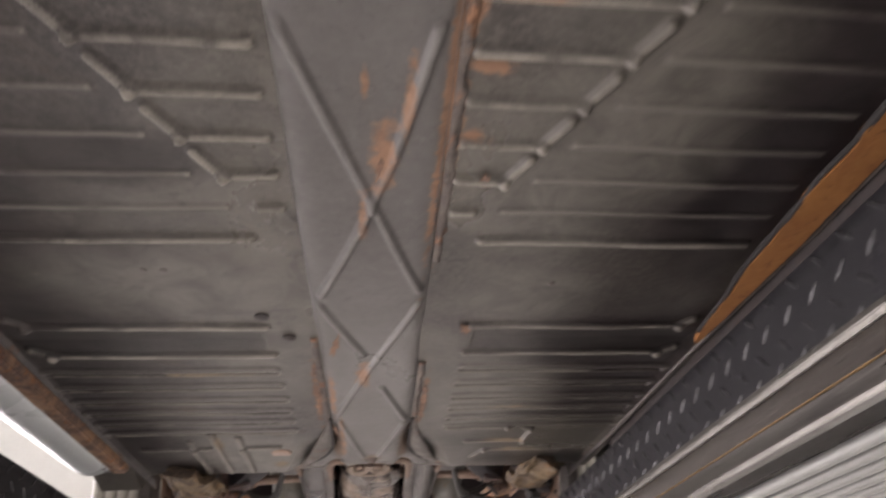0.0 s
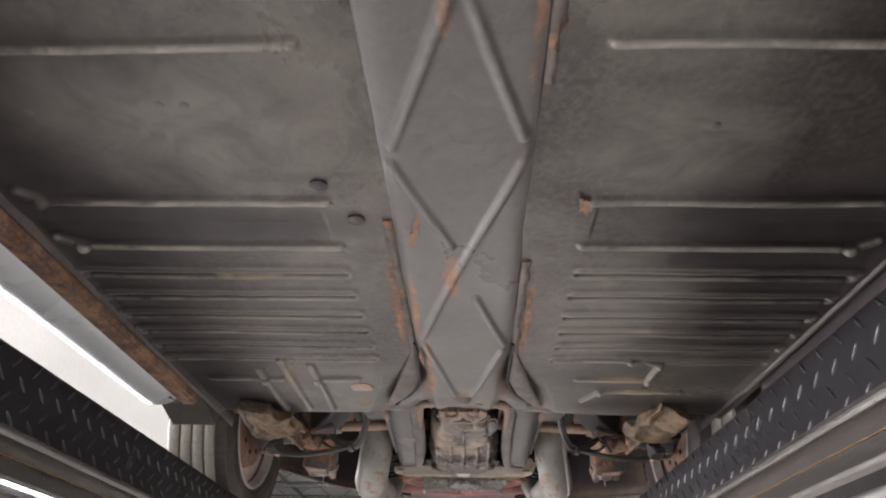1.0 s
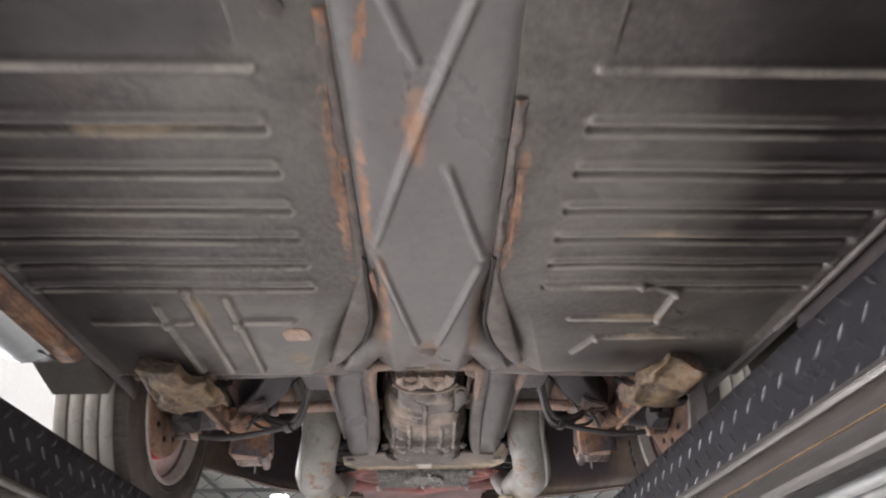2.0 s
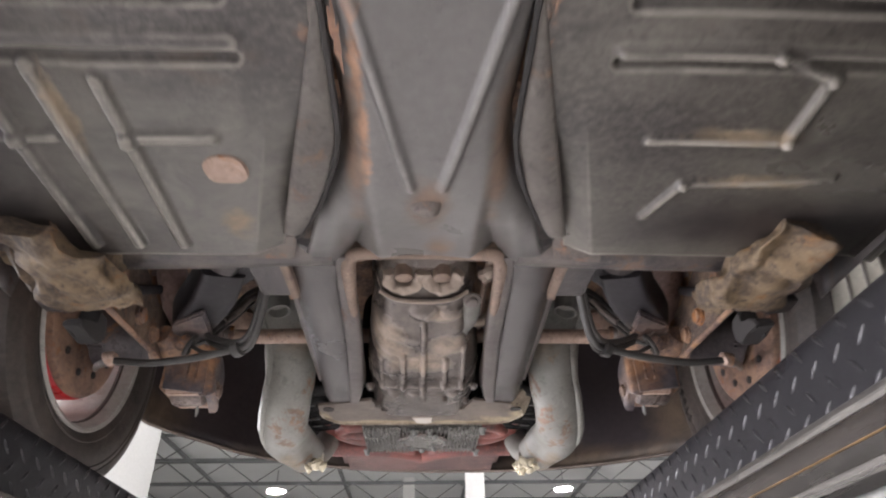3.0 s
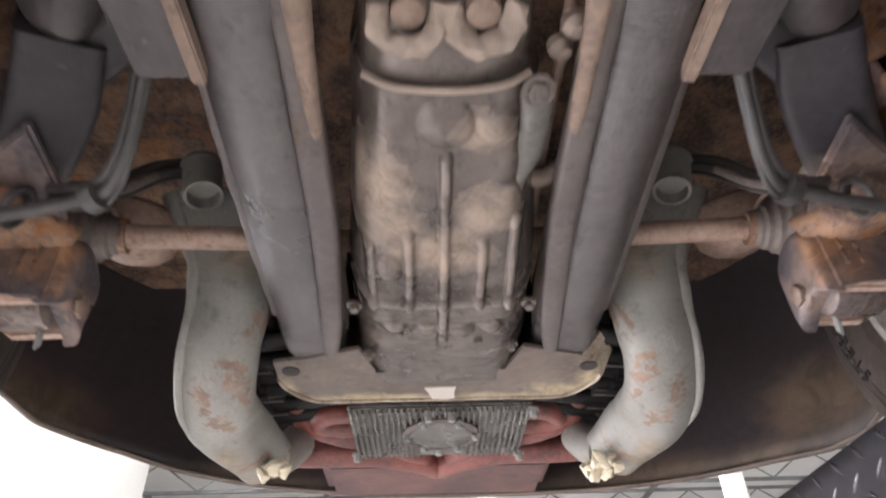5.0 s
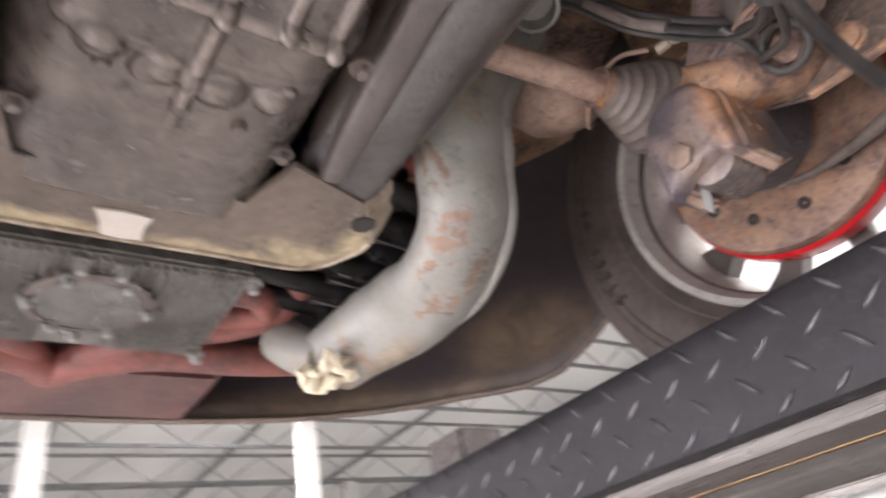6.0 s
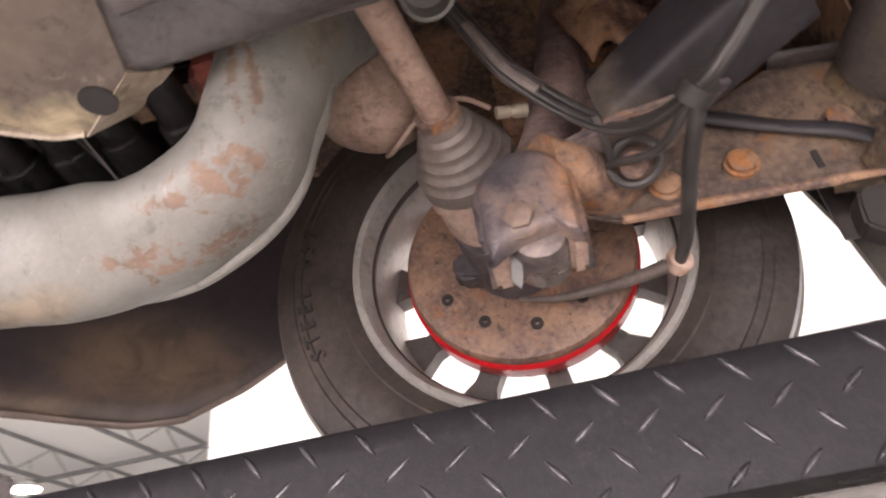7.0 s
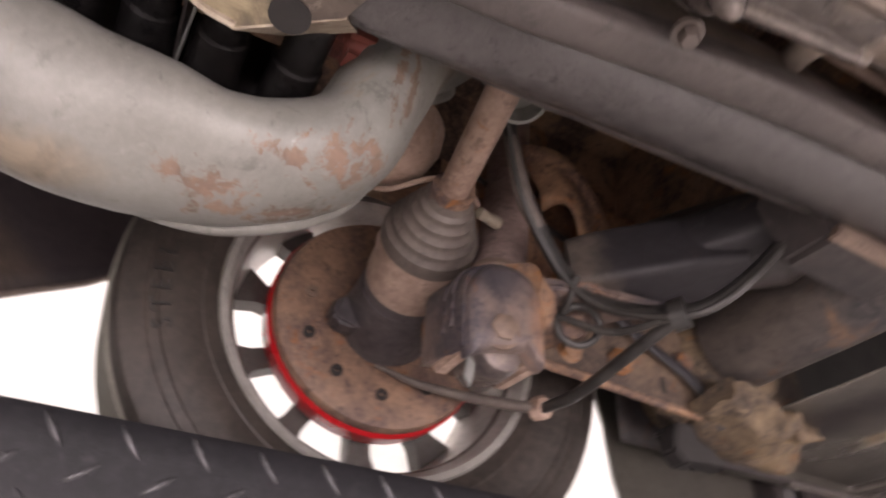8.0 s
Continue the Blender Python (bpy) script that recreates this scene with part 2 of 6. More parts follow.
M = {
    "pan": material("undercoated_pan", (0.105, 0.095, 0.08), 0.34, 0.0, (0.03, 0.024, 0.023), 2.2, 90, 0.9, 0.36, (0.15, 0.105, 0.075), 5.0, 0.16, 150, spec=0.55, wear_highlight=0.8, hard=0.13, dents=0.15, blots=[((0.03, 0.0225, 0.0225), 0.62, 5.0, 1.5, PAN_TAR_SHADE), ((0.025, 0.0185, 0.0195), 0.36, 5.0, 1.9, PAN_TAR_B), ((0.03, 0.025, 0.0235), 0.5, 9.0, 0.7, PAN_POCKET_SHADE), ((0.135, 0.124, 0.108), 0.4, 4.0, 1.4, PAN_DUST), ((0.3, 0.225, 0.15), 0.7, 26.0, 3.0, PAN_SCUFFS), ((0.38, 0.205, 0.125), 0.85, 34.0, 4.5, PAN_RUST)], pits=0.45, chips=0.12),
    "tunnel": material("grey_undercoat", (0.127, 0.12, 0.115), 0.36, 0.0, (0.085, 0.077, 0.073), 3.0, 60, 0.45, 0.1, (0.17, 0.12, 0.09), 7.0, 0.1, 90, wear_highlight=0.25, dents=0.15, blots=[
        ((0.4, 0.225, 0.14), 0.85, 34.0, 4.0, [(0.004, 1.07, 1.93, 0.013, 0.05, 1), (0.03, 0.98, 1.93, 0.006, 0.05, 1), (-0.022, 1.2, 1.93, 0.006, 0.05, 1), (0.075, 1.0, 1.93, 0.006, 0.3, 1), (-0.02, 0.95, 1.93, 0.004, 0.02, 1), (-0.02, 1.76, 1.93, 0.012, 0.05, 1), (-0.09, 1.9, 1.93, 0.006, 0.1, 1), (-0.075, 2.2, 1.93, 0.007, 0.12, 1)]),
        ((0.2, 0.13, 0.09), 0.7, 12.0, 2.5, [(0.0, 2.4, 1.93, 0.025, 0.05, 1), (-0.09, 2.3, 1.93, 0.014, 0.12, 1), (0.09, 2.3, 1.93, 0.014, 0.12, 1), (0.02, 2.54, 1.95, 0.02, 0.03, 1)]),
        ((0.082, 0.072, 0.07), 0.3, 3.0, 0.6, [(-0.175, 2.66, 1.97, 0.07, 0.17, 1), (0.175, 2.66, 1.97, 0.07, 0.17, 1)])], pits=0.3, chips=0.16),
    "rust_seam": material("rusted_seam", (0.15, 0.125, 0.11), 0.7, 0.0, (0.09, 0.076, 0.07), 14, 120, 0.7, 0.52, (0.36, 0.185, 0.11), 13, 0.6, 140, pits=0.7, chips=0.4),
    "orange_rust": material("orange_rust", (0.36, 0.15, 0.04), 0.85, 0.0, (0.26, 0.1, 0.03), 12, 80, 0.5, 0.3, (0.28, 0.1, 0.03), 10, 0.5, 90, pits=0.6, chips=0.3),
    "fork": material("frame_fork_paint", (0.072, 0.064, 0.063), 0.2, 0.0, (0.042, 0.036, 0.036), 4, 90, 0.55, 0.06, (0.17, 0.115, 0.085), 6.0, 0.42, 230, spec=0.8, dents=0.05, blots=[
        ((0.2, 0.145, 0.105), 0.7, 9.0, 1.6, [(0.118, 2.95, 2.0, 0.018, 0.3, 0.05), (-0.118, 2.95, 2.0, 0.018, 0.3, 0.05)])], pits=0.4, chips=0.06),
    "fork_inner": material("dusty_bare_frame", (0.24, 0.17, 0.13), 0.75, 0.0, (0.13, 0.092, 0.075), 12, 90, 0.7, 0.25, (0.3, 0.17, 0.1), 12, 0.4, pits=0.6, chips=0.5),
    "iron_dark": material("grimy_iron", (0.06, 0.048, 0.045), 0.4, 0.0, (0.03, 0.026, 0.028), 9, 90, 0.7, 0.33, (0.17, 0.08, 0.036), 8, 0.35, pits=0.6, chips=0.5),
    "iron_rust": material("rusted_iron", (0.3, 0.175, 0.105), 0.62, 0.0, (0.09, 0.058, 0.052), 20, 120, 0.9, 0.5, (0.4, 0.165, 0.055), 24, 0.55, hard=0.1, pits=0.7, chips=0.4),
    "iron_ochre": material("ochre_dirt_iron", (0.2, 0.138, 0.08), 0.7, 0.0, (0.05, 0.036, 0.029), 15, 110, 0.9, 0.42, (0.27, 0.145, 0.065), 18, 0.6, hard=0.12, pits=0.7, chips=0.4),
    "drum_plate": material("rusted_backing_plate", (0.29, 0.178, 0.118), 0.48, 0.0, (0.12, 0.075, 0.062), 16, 130, 0.85, 0.4, (0.36, 0.15, 0.065), 24, 0.35, hard=0.12, pits=0.7, chips=0.35),
    "trans": material("oily_gearbox_alloy", (0.128, 0.105, 0.092), 0.22, 0.3, (0.055, 0.046, 0.042), 8, 60, 0.8, 0.2, (0.3, 0.235, 0.19), 6, 0.3, 60, wear_highlight=0.35, dents=0.2, blots=[
        ((0.38, 0.3, 0.24), 0.7, 14.0, 2.0, [(-0.075, 2.88, 1.98, 0.035, 0.06, 1), (-0.05, 2.93, 1.97, 0.025, 0.04, 1), (0.04, 2.8, 1.98, 0.03, 0.02, 1), (0.05, 2.9, 1.97, 0.03, 0.03, 1), (0.0, 2.96, 1.96, 0.05, 0.03, 1)])], pits=0.6, chips=0.35),
    "trans_dust": material("dusty_cast_alloy", (0.33, 0.26, 0.215), 0.75, 0.1, (0.22, 0.18, 0.15), 14, 70, 0.6, 0.2, (0.3, 0.2, 0.14), 10, 0.4),
    "bell": material("oily_bellhousing", (0.105, 0.084, 0.074), 0.2, 0.25, (0.08, 0.065, 0.058), 12, 60, 0.7, 0.2, (0.2, 0.13, 0.09), 10, 0.3, 70, pits=0.6, chips=0.35),
    "xplate": material("dusty_mount_plate", (0.125, 0.095, 0.075), 0.5, 0.0, (0.075, 0.058, 0.048), 8, 70, 0.7, 0.2, (0.3, 0.21, 0.13), 6, 0.22, blots=[
        ((0.44, 0.36, 0.23), 0.6, 24.0, 2.6, [(-0.12, 3.362, 1.957, 0.13, 0.016, 0.02), (0.14, 3.362, 1.957, 0.13, 0.016, 0.02), (0.24, 3.31, 1.957, 0.02, 0.05, 0.02), (0.2, 3.34, 1.957, 0.06, 0.022, 0.02), (-0.24, 3.33, 1.957, 0.012, 0.05, 0.02)])], pits=0.6, chips=0.5),
    "xlip": material("chipped_plate_lip", (0.42, 0.36, 0.28), 0.5, 0.15, (0.2, 0.15, 0.11), 16, 90, 0.85, 0.3, (0.36, 0.27, 0.14), 14, 0.3, pits=0.6),
    "sump": material("finned_alloy_sump", (0.17, 0.163, 0.15), 0.3, 0.5, (0.07, 0.066, 0.06), 14, 90, 0.6, 0.15, (0.2, 0.15, 0.1), 12, 0.4, pits=0.6, chips=0.3),
    "silver": material("aluminised_steel", (0.238, 0.234, 0.215), 0.44, 0.1, (0.15, 0.142, 0.124), 5, 160, 0.42, 0.3, (0.32, 0.24, 0.17), 9, 0.1, 220, dents=0.25, blots=[
        ((0.27, 0.165, 0.115), 0.7, 95.0, 9.0, [(s * x, y, z, rx, ry, rz) for s in (-1, 1) for x, y, z, rx, ry, rz in ((0.256, 3.171, 1.985, 0.03, 0.003, 0.022), (0.262, 3.157, 1.985, 0.03, 0.0035, 0.02), (0.283, 3.193, 1.908, 0.02, 0.02, 0.007), (0.284, 3.176, 1.922, 0.02, 0.014, 0.006), (0.28, 3.229, 1.895, 0.02, 0.018, 0.003), (0.314, 3.275, 1.869, 0.008, 0.02, 0.03), (0.336, 3.21, 1.889, 0.01, 0.02, 0.02), (0.33, 3.26, 1.868, 0.008, 0.012, 0.02), (0.3, 3.42, 1.87, 0.03, 0.008, 0.02))]),
        ((0.27, 0.215, 0.155), 0.6, 16.0, 2.6, [(s * x, y, z, rx, ry, rz) for s in (-1, 1) for x, y, z, rx, ry, rz in ((0.29, 3.5, 1.87, 0.05, 0.03, 0.04), (0.28, 3.14, 2.08, 0.05, 0.04, 0.04), (0.33, 3.4, 1.86, 0.02, 0.06, 0.02))])], pits=0.4, chips=0.35),
    "scab": material("flaking_rust", (0.3, 0.165, 0.105), 0.85, 0.0, (0.12, 0.085, 0.07), 20, 120, 0.9, 0.4, (0.38, 0.21, 0.13), 25, 0.5),
    "arm_paint": material("dark_arm_paint", (0.03, 0.027, 0.03), 0.5, 0.0, (0.018, 0.016, 0.018), 6, 80, 0.6, 0.25, (0.12, 0.085, 0.065), 8, 0.2, 150, dents=0.3, chips=0.4, spec=0.3, pits=0.3, blots=[((0.17, 0.135, 0.108), 0.65, 18.0, 1.6, [(s * 0.452, 2.872, 2.0, 0.045, 0.03, 0.06) for s in (-1, 1)])]),
    "iron_mix": material("mixed_rust_and_paint", (0.19, 0.14, 0.12), 0.36, 0.1, (0.06, 0.055, 0.066), 9, 130, 1.0, 0.4, (0.42, 0.19, 0.085), 16, 0.45, 110, hard=0.1, pits=0.6, chips=0.5, blots=[((0.085, 0.078, 0.09), 0.3, 12.0, 1.6, [(s * 0.44, 2.997, 1.962, 0.06, 0.03, 0.028) for s in (-1, 1)] + [(s * 0.48, 2.93, 1.9, 0.05, 0.008, 0.03) for s in (-1, 1)]), ((0.4, 0.2, 0.1), 0.5, 22.0, 2.4, [(s * 0.44, 2.942, 1.93, 0.05, 0.013, 0.04) for s in (-1, 1)])]),
    "putty": material("exhaust_paste", (0.72, 0.66, 0.5), 0.9, 0.0, (0.55, 0.46, 0.33), 30, 120, 0.5, 0, bump=0.8),
    "red_dark": material("brown_red_silencer", (0.13, 0.05, 0.043), 0.5, 0.0, (0.06, 0.036, 0.034), 7, 90, 0.9, 0.35, (0.16, 0.09, 0.07), 9, 0.3, pits=0.6, chips=0.4),
    "red": material("red_oxide_exhaust", (0.23, 0.062, 0.047), 0.45, 0.0, (0.085, 0.04, 0.036), 6, 80, 0.9, 0.4, (0.13, 0.08, 0.07), 7, 0.3, pits=0.6, chips=0.3),
    "drum_red": material("red_brake_drum", (0.5, 0.012, 0.016), 0.3, 0.0, (0.36, 0.01, 0.012), 10, 90, 0.3, 0, bump=0.05),
    "rubber": material("dusty_tyre_rubber", (0.07, 0.054, 0.045), 0.5, 0.0, (0.028, 0.023, 0.02), 5, 90, 0.85, 0.4, (0.1, 0.076, 0.058), 6, 0.25, streak=(0.3, 1, 1), pits=0.4, chips=0.06),
    "tread": material("worn_tread", (0.24, 0.225, 0.19), 0.85, 0.0, (0.17, 0.16, 0.135), 9, 90, 0.5, 0.1, (0.2, 0.17, 0.13), 9, 0.4, pits=0.4),
    "boot": material("dusty_cv_boot", (0.15, 0.122, 0.105), 0.5, 0.0, (0.08, 0.064, 0.057), 16, 110, 0.7, 0.25, (0.2, 0.145, 0.115), 18, 0.2, pits=0.4),
    "hose": material("black_rubber_hose", (0.02, 0.019, 0.0185), 0.42, 0.0, (0.06, 0.055, 0.05), 30, 120, 0.6, 0, bump=0.1, chips=0.4),
    "rim": material("alloy_rim", (0.43, 0.415, 0.38), 0.42, 0.2, (0.33, 0.31, 0.28), 8, 100, 0.6, 0.15, (0.24, 0.19, 0.15), 9, 0.1, pits=0.4),
    "rim_dark": material("grimy_rim_barrel", (0.12, 0.11, 0.1), 0.5, 0.2, (0.06, 0.055, 0.05), 8, 90, 0.6, 0.15, (0.16, 0.12, 0.1), 9, 0.15),
    "black": material("glossy_black_engine", (0.006, 0.0055, 0.006), 0.13, 0.0, (0.013, 0.011, 0.0105), 20, 90, 0.6, 0.05, (0.045, 0.036, 0.032), 12, 0.5, spec=0.25),
    "fender": material("fender_undercoat", (0.04, 0.03, 0.031), 0.5, 0.0, (0.028, 0.022, 0.025), 3, 60, 0.6, 0.15, (0.15, 0.095, 0.06), 2.6, 0.2, blots=[
        ((0.15, 0.103, 0.066), 0.7, 4.0, 1.5, [(s * x, y, z, rx, ry, rz) for s in (-1, 1) for x, y, z, rx, ry, rz in ((0.64, 3.66, 1.96, 0.2, 0.2, 0.05), (0.8, 3.6, 2.06, 0.1, 0.15, 0.08), (0.45, 3.9, 1.98, 0.2, 0.2, 0.05))])], pits=0.4),
    "fender_edge": material("dusty_fender_lip", (0.165, 0.125, 0.1), 0.6, 0.0, (0.085, 0.062, 0.052), 6, 80, 0.6, 0.2, (0.22, 0.11, 0.06), 9, 0.2, pits=0.6, chips=0.4),
    "void": material("dark_body_cavity", (0.02, 0.017, 0.016), 0.8, 0.0, (0.022, 0.02, 0.02), 6, 70, 0.6, 0.2, (0.1, 0.05, 0.03), 7, 0.3),
    "sill": material("pale_grey_body_paint", (0.5, 0.53, 0.53), 0.3, 0.0, (0.44, 0.46, 0.46), 2, 60, 0.25, 0, bump=0.03),
    "ramp": material("black_tread_plate", (0.021, 0.02, 0.0225), 0.36, 0.0, (0.014, 0.0135, 0.015), 6, 120, 0.6, 0.06, (0.07, 0.062, 0.058), 12, 0.2, 240, spec=0.2, chips=0.25),
    # paler and more metallic than the plate; glints partly put into the colour
    "mark": material("glint_tread_mark", (0.075, 0.073, 0.077), 0.22, 0.35, (0.035, 0.035, 0.037), 26, 160, 0.8, 0, bump=0.1),
    "rail": material("worn_steel_rail", (0.15, 0.145, 0.135), 0.24, 0.7, (0.12, 0.11, 0.1), 5, 120, 0.55, 0.2, (0.2, 0.16, 0.13), 7, 0.2, 160, streak=(1, 0.12, 1), pits=0.4, chips=0.4),
    "rail_dark": material("dark_greasy_rail", (0.05, 0.042, 0.04), 0.3, 0.3, (0.035, 0.03, 0.03), 9, 120, 0.7, 0.15, (0.2, 0.14, 0.09), 12, 0.25, 160, streak=(1, 0.15, 1)),
    "rail_line": material("rust_yellow_edge", (0.26, 0.155, 0.06), 0.6, 0.0, (0.12, 0.08, 0.045), 30, 120, 0.6, 0, bump=0.2),
    "galv": material("galvanised_pipe", (0.22, 0.22, 0.21), 0.5, 0.3, (0.26, 0.26, 0.25), 8, 90, 0.5, 0.1, (0.25, 0.18, 0.12), 10, 0.1, pits=0.3),
    "wall": material("white_wall_paint", (0.5, 0.51, 0.495), 0.7, 0.0, (0.45, 0.46, 0.445), 0.7, 30, 0.4, 0, bump=0.05),
    "roof": material("white_roof_sheet", (0.88, 0.91, 0.9), 0.6, 0.0, (0.8, 0.83, 0.82), 0.5, 20, 0.5, 0, bump=0.03),
    "truss": material("grey_steel_truss", (0.27, 0.285, 0.285), 0.5, 0.1, (0.14, 0.148, 0.15), 3, 30, 0.5, 0, bump=0.05),
    "post": material("white_steel_column", (0.8, 0.8, 0.77), 0.45, 0.0, (0.72, 0.72, 0.7), 2, 30, 0.4, 0, bump=0.03),
    "concrete": material("pale_epoxy_floor", (0.5, 0.49, 0.47), 0.45, 0.0, (0.4, 0.39, 0.375), 0.8, 25, 0.6, 0.05, (0.3, 0.28, 0.25), 1.5, 0.05, 40),
    "bolt": material("dull_bolt", (0.24, 0.17, 0.13), 0.55, 0.3, (0.14, 0.1, 0.08), 40, 150, 0.6, 0.2, (0.26, 0.12, 0.05), 30, 0.3),
    "brass": material("pale_fitting", (0.38, 0.33, 0.26), 0.5, 0.2, (0.4, 0.33, 0.25), 40, 120, 0.4, 0, bump=0.1),
    "lamp": glow("led_lamp", (1.0, 0.99, 0.96), 270.0),
    "flange": material("dusty_pan_flange", (0.115, 0.1, 0.088), 0.5, 0.0, (0.065, 0.055, 0.05), 9, 110, 0.7, 0.4, (0.25, 0.155, 0.105), 9, 0.3, 140, pits=0.6, chips=0.4),
    "rail_mid": material("greasy_brown_channel", (0.09, 0.078, 0.07), 0.24, 0.5, (0.04, 0.034, 0.032), 4, 110, 0.7, 0.15, (0.2, 0.18, 0.16), 5, 0.2, 150, streak=(1, 0.1, 1), pits=0.4, chips=0.5),
    "shock": material("brown_shock_paint", (0.4, 0.285, 0.25), 0.4, 0.0, (0.14, 0.1, 0.095), 14, 110, 0.8, 0.3, (0.4, 0.2, 0.11), 20, 0.25, pits=0.6),
    "shaft": material("dusty_brown_steel", (0.36, 0.255, 0.2), 0.5, 0.0, (0.2, 0.125, 0.095), 18, 130, 0.8, 0.35, (0.38, 0.18, 0.085), 26, 0.35, pits=0.6, chips=0.4),
    "arch_rust": material("rusty_wheel_arch", (0.44, 0.255, 0.15), 0.66, 0.0, (0.15, 0.085, 0.065), 12, 110, 0.95, 0.5, (0.48, 0.21, 0.08), 16, 0.6, hard=0.1, pits=0.8, chips=0.4),
    "arch_paint": material("dull_olive_arch_paint", (0.078, 0.07, 0.058), 0.5, 0.0, (0.05, 0.043, 0.037), 5, 90, 0.6, 0.15, (0.12, 0.085, 0.06), 6, 0.15, pits=0.4, chips=0.1),
    "tube_grime": material("dusty_tube_paint", (0.1, 0.082, 0.072), 0.42, 0.0, (0.032, 0.029, 0.032), 7, 100, 0.85, 0.42, (0.27, 0.16, 0.1), 7.6, 0.3, hard=0.1, pits=0.6, chips=0.4),
    "bush": material("worn_steel_bush", (0.24, 0.19, 0.165), 0.32, 0.4, (0.07, 0.06, 0.062), 22, 140, 0.8, 0.2, (0.34, 0.19, 0.11), 26, 0.3, pits=0.5, chips=0.4),
    "cavity": material("dark_rusty_body_sheet", (0.33, 0.2, 0.125), 0.65, 0.0, (0.06, 0.04, 0.035), 9, 110, 0.95, 0.42, (0.4, 0.19, 0.085), 11, 0.5, hard=0.1, pits=0.6),
    "slate": material("slate_grey_casting", (0.105, 0.09, 0.092), 0.36, 0.1, (0.05, 0.044, 0.048), 9, 120, 0.8, 0.32, (0.33, 0.17, 0.09), 15, 0.35, 110, hard=0.14, pits=0.5, chips=0.5),
    "joint": material("dusty_joint_steel", (0.5, 0.37, 0.3), 0.5, 0.0, (0.3, 0.2, 0.155), 18, 130, 0.8, 0.3, (0.42, 0.22, 0.12), 26, 0.35, pits=0.5, chips=0.4),
    "web_dust": material("dusty_web_paint", (0.092, 0.076, 0.07), 0.45, 0.0, (0.055, 0.046, 0.044), 8, 100, 0.7, 0.25, (0.2, 0.125, 0.085), 9, 0.3, pits=0.4, chips=0.3),
    "plate_rust": material("rusted_plate_steel", (0.175, 0.118, 0.08), 0.6, 0.0, (0.06, 0.043, 0.037), 13, 110, 0.95, 0.45, (0.29, 0.135, 0.06), 17, 0.5, hard=0.1, pits=0.7, chips=0.4),
    "tape": material("pale_label", (0.46, 0.43, 0.39), 0.6, 0.0, (0.5, 0.45, 0.4), 30, 120, 0.5, 0, bump=0.1),
}


# ---- mesh helpers ----
def thing(name, base, label, category, group="", kind=""):
    e = new(name)
    e.location = base
    return tagged(e, label, category, group, kind)


def part(name, bm, mat, parent=None, label="", smooth=True):
    """Links a bmesh, given in world coordinates, as one mesh object under a thing or a part."""
    me = bpy.data.meshes.new(name)
    bmesh.ops.recalc_face_normals(bm, faces=bm.faces)
    bm.to_mesh(me)
    bm.free()
    me.materials.append(M[mat])
    if smooth:
        me.shade_smooth()
        me.set_sharp_from_angle(angle=radians(38))
    ob = new(name, me)
    if parent:
        ob.parent = parent
        if parent.type == "EMPTY":
            ob.matrix_parent_inverse = Matrix.Translation(-parent.location)
    if label:
        ob["label"] = label
    return ob


def merge(*bms):
    out = bmesh.new()
    for b in bms:
        me = bpy.data.meshes.new("tmp")
        b.to_mesh(me)
        b.free()
        out.from_mesh(me)
        bpy.data.meshes.remove(me)
    return out


def spline(pts, n=8):
    """Catmull-Rom through the points."""
    p = [Vector(q) for q in pts]
    p = [2 * p[0] - p[1], *p, 2 * p[-1] - p[-2]]
    out = []
    for i in range(1, len(p) - 2):
        for k in range(n):
            t = k / n
            a, b, c, d = p[i - 1], p[i], p[i + 1], p[i + 2]
            out.append(0.5 * (2 * b + (c - a) * t + (2 * a - 5 * b + 4 * c - d) * t * t + (3 * b - a - 3 * c + d) * t ** 3))
    out.append(p[-2])
    return out


def tube(pts, radius, seg=14, n=8, caps=True, flat=(1, 1), wobble=0.0, up=(0, 0, 1), square=1.0):
    """A swept tube. radius: one number or one per given point; flat: scale across and along 'up'; square below 1: boxy."""
    path = spline(pts, n) if n > 1 and len(pts) > 2 else [Vector(q) for q in pts]
    rs = [radius] * len(pts) if isinstance(radius, (int, float)) else list(radius)
    bm, rings = bmesh.new(), []
    for i, c in enumerate(path):
        f = i / (len(path) - 1) * (len(rs) - 1)
        k = min(int(f), len(rs) - 2)
        r = rs[k] + (rs[k + 1] - rs[k]) * (f - k)
        d = (path[min(i + 1, len(path) - 1)] - path[max(i - 1, 0)]).normalized()
        u = Vector(up) - d * d.dot(Vector(up))
        if u.length < 1e-3:
            u = Vector((1, 0, 0)) - d * d.x
        u.normalize()
        s = d.cross(u)
        ring = []
        for j in range(seg):
            a = 2 * math.pi * j / seg
            ca, sa = math.cos(a), math.sin(a)
            ca, sa = math.copysign(abs(ca) ** square, ca), math.copysign(abs(sa) ** square, sa)
            q = c + (s * ca * flat[0] + u * sa * flat[1]) * r
            if wobble:
                q += (q - c) * wobble * noise.noise(q * 25)
            ring.append(bm.verts.new(q))
        rings.append(ring)
    for a, b in zip(rings, rings[1:]):
        for j in range(seg):
            bm.faces.new((a[j], a[(j + 1) % seg], b[(j + 1) % seg], b[j]))
    if caps:
        bm.faces.new(rings[0][::-1])
        bm.faces.new(rings[-1])
    return bm


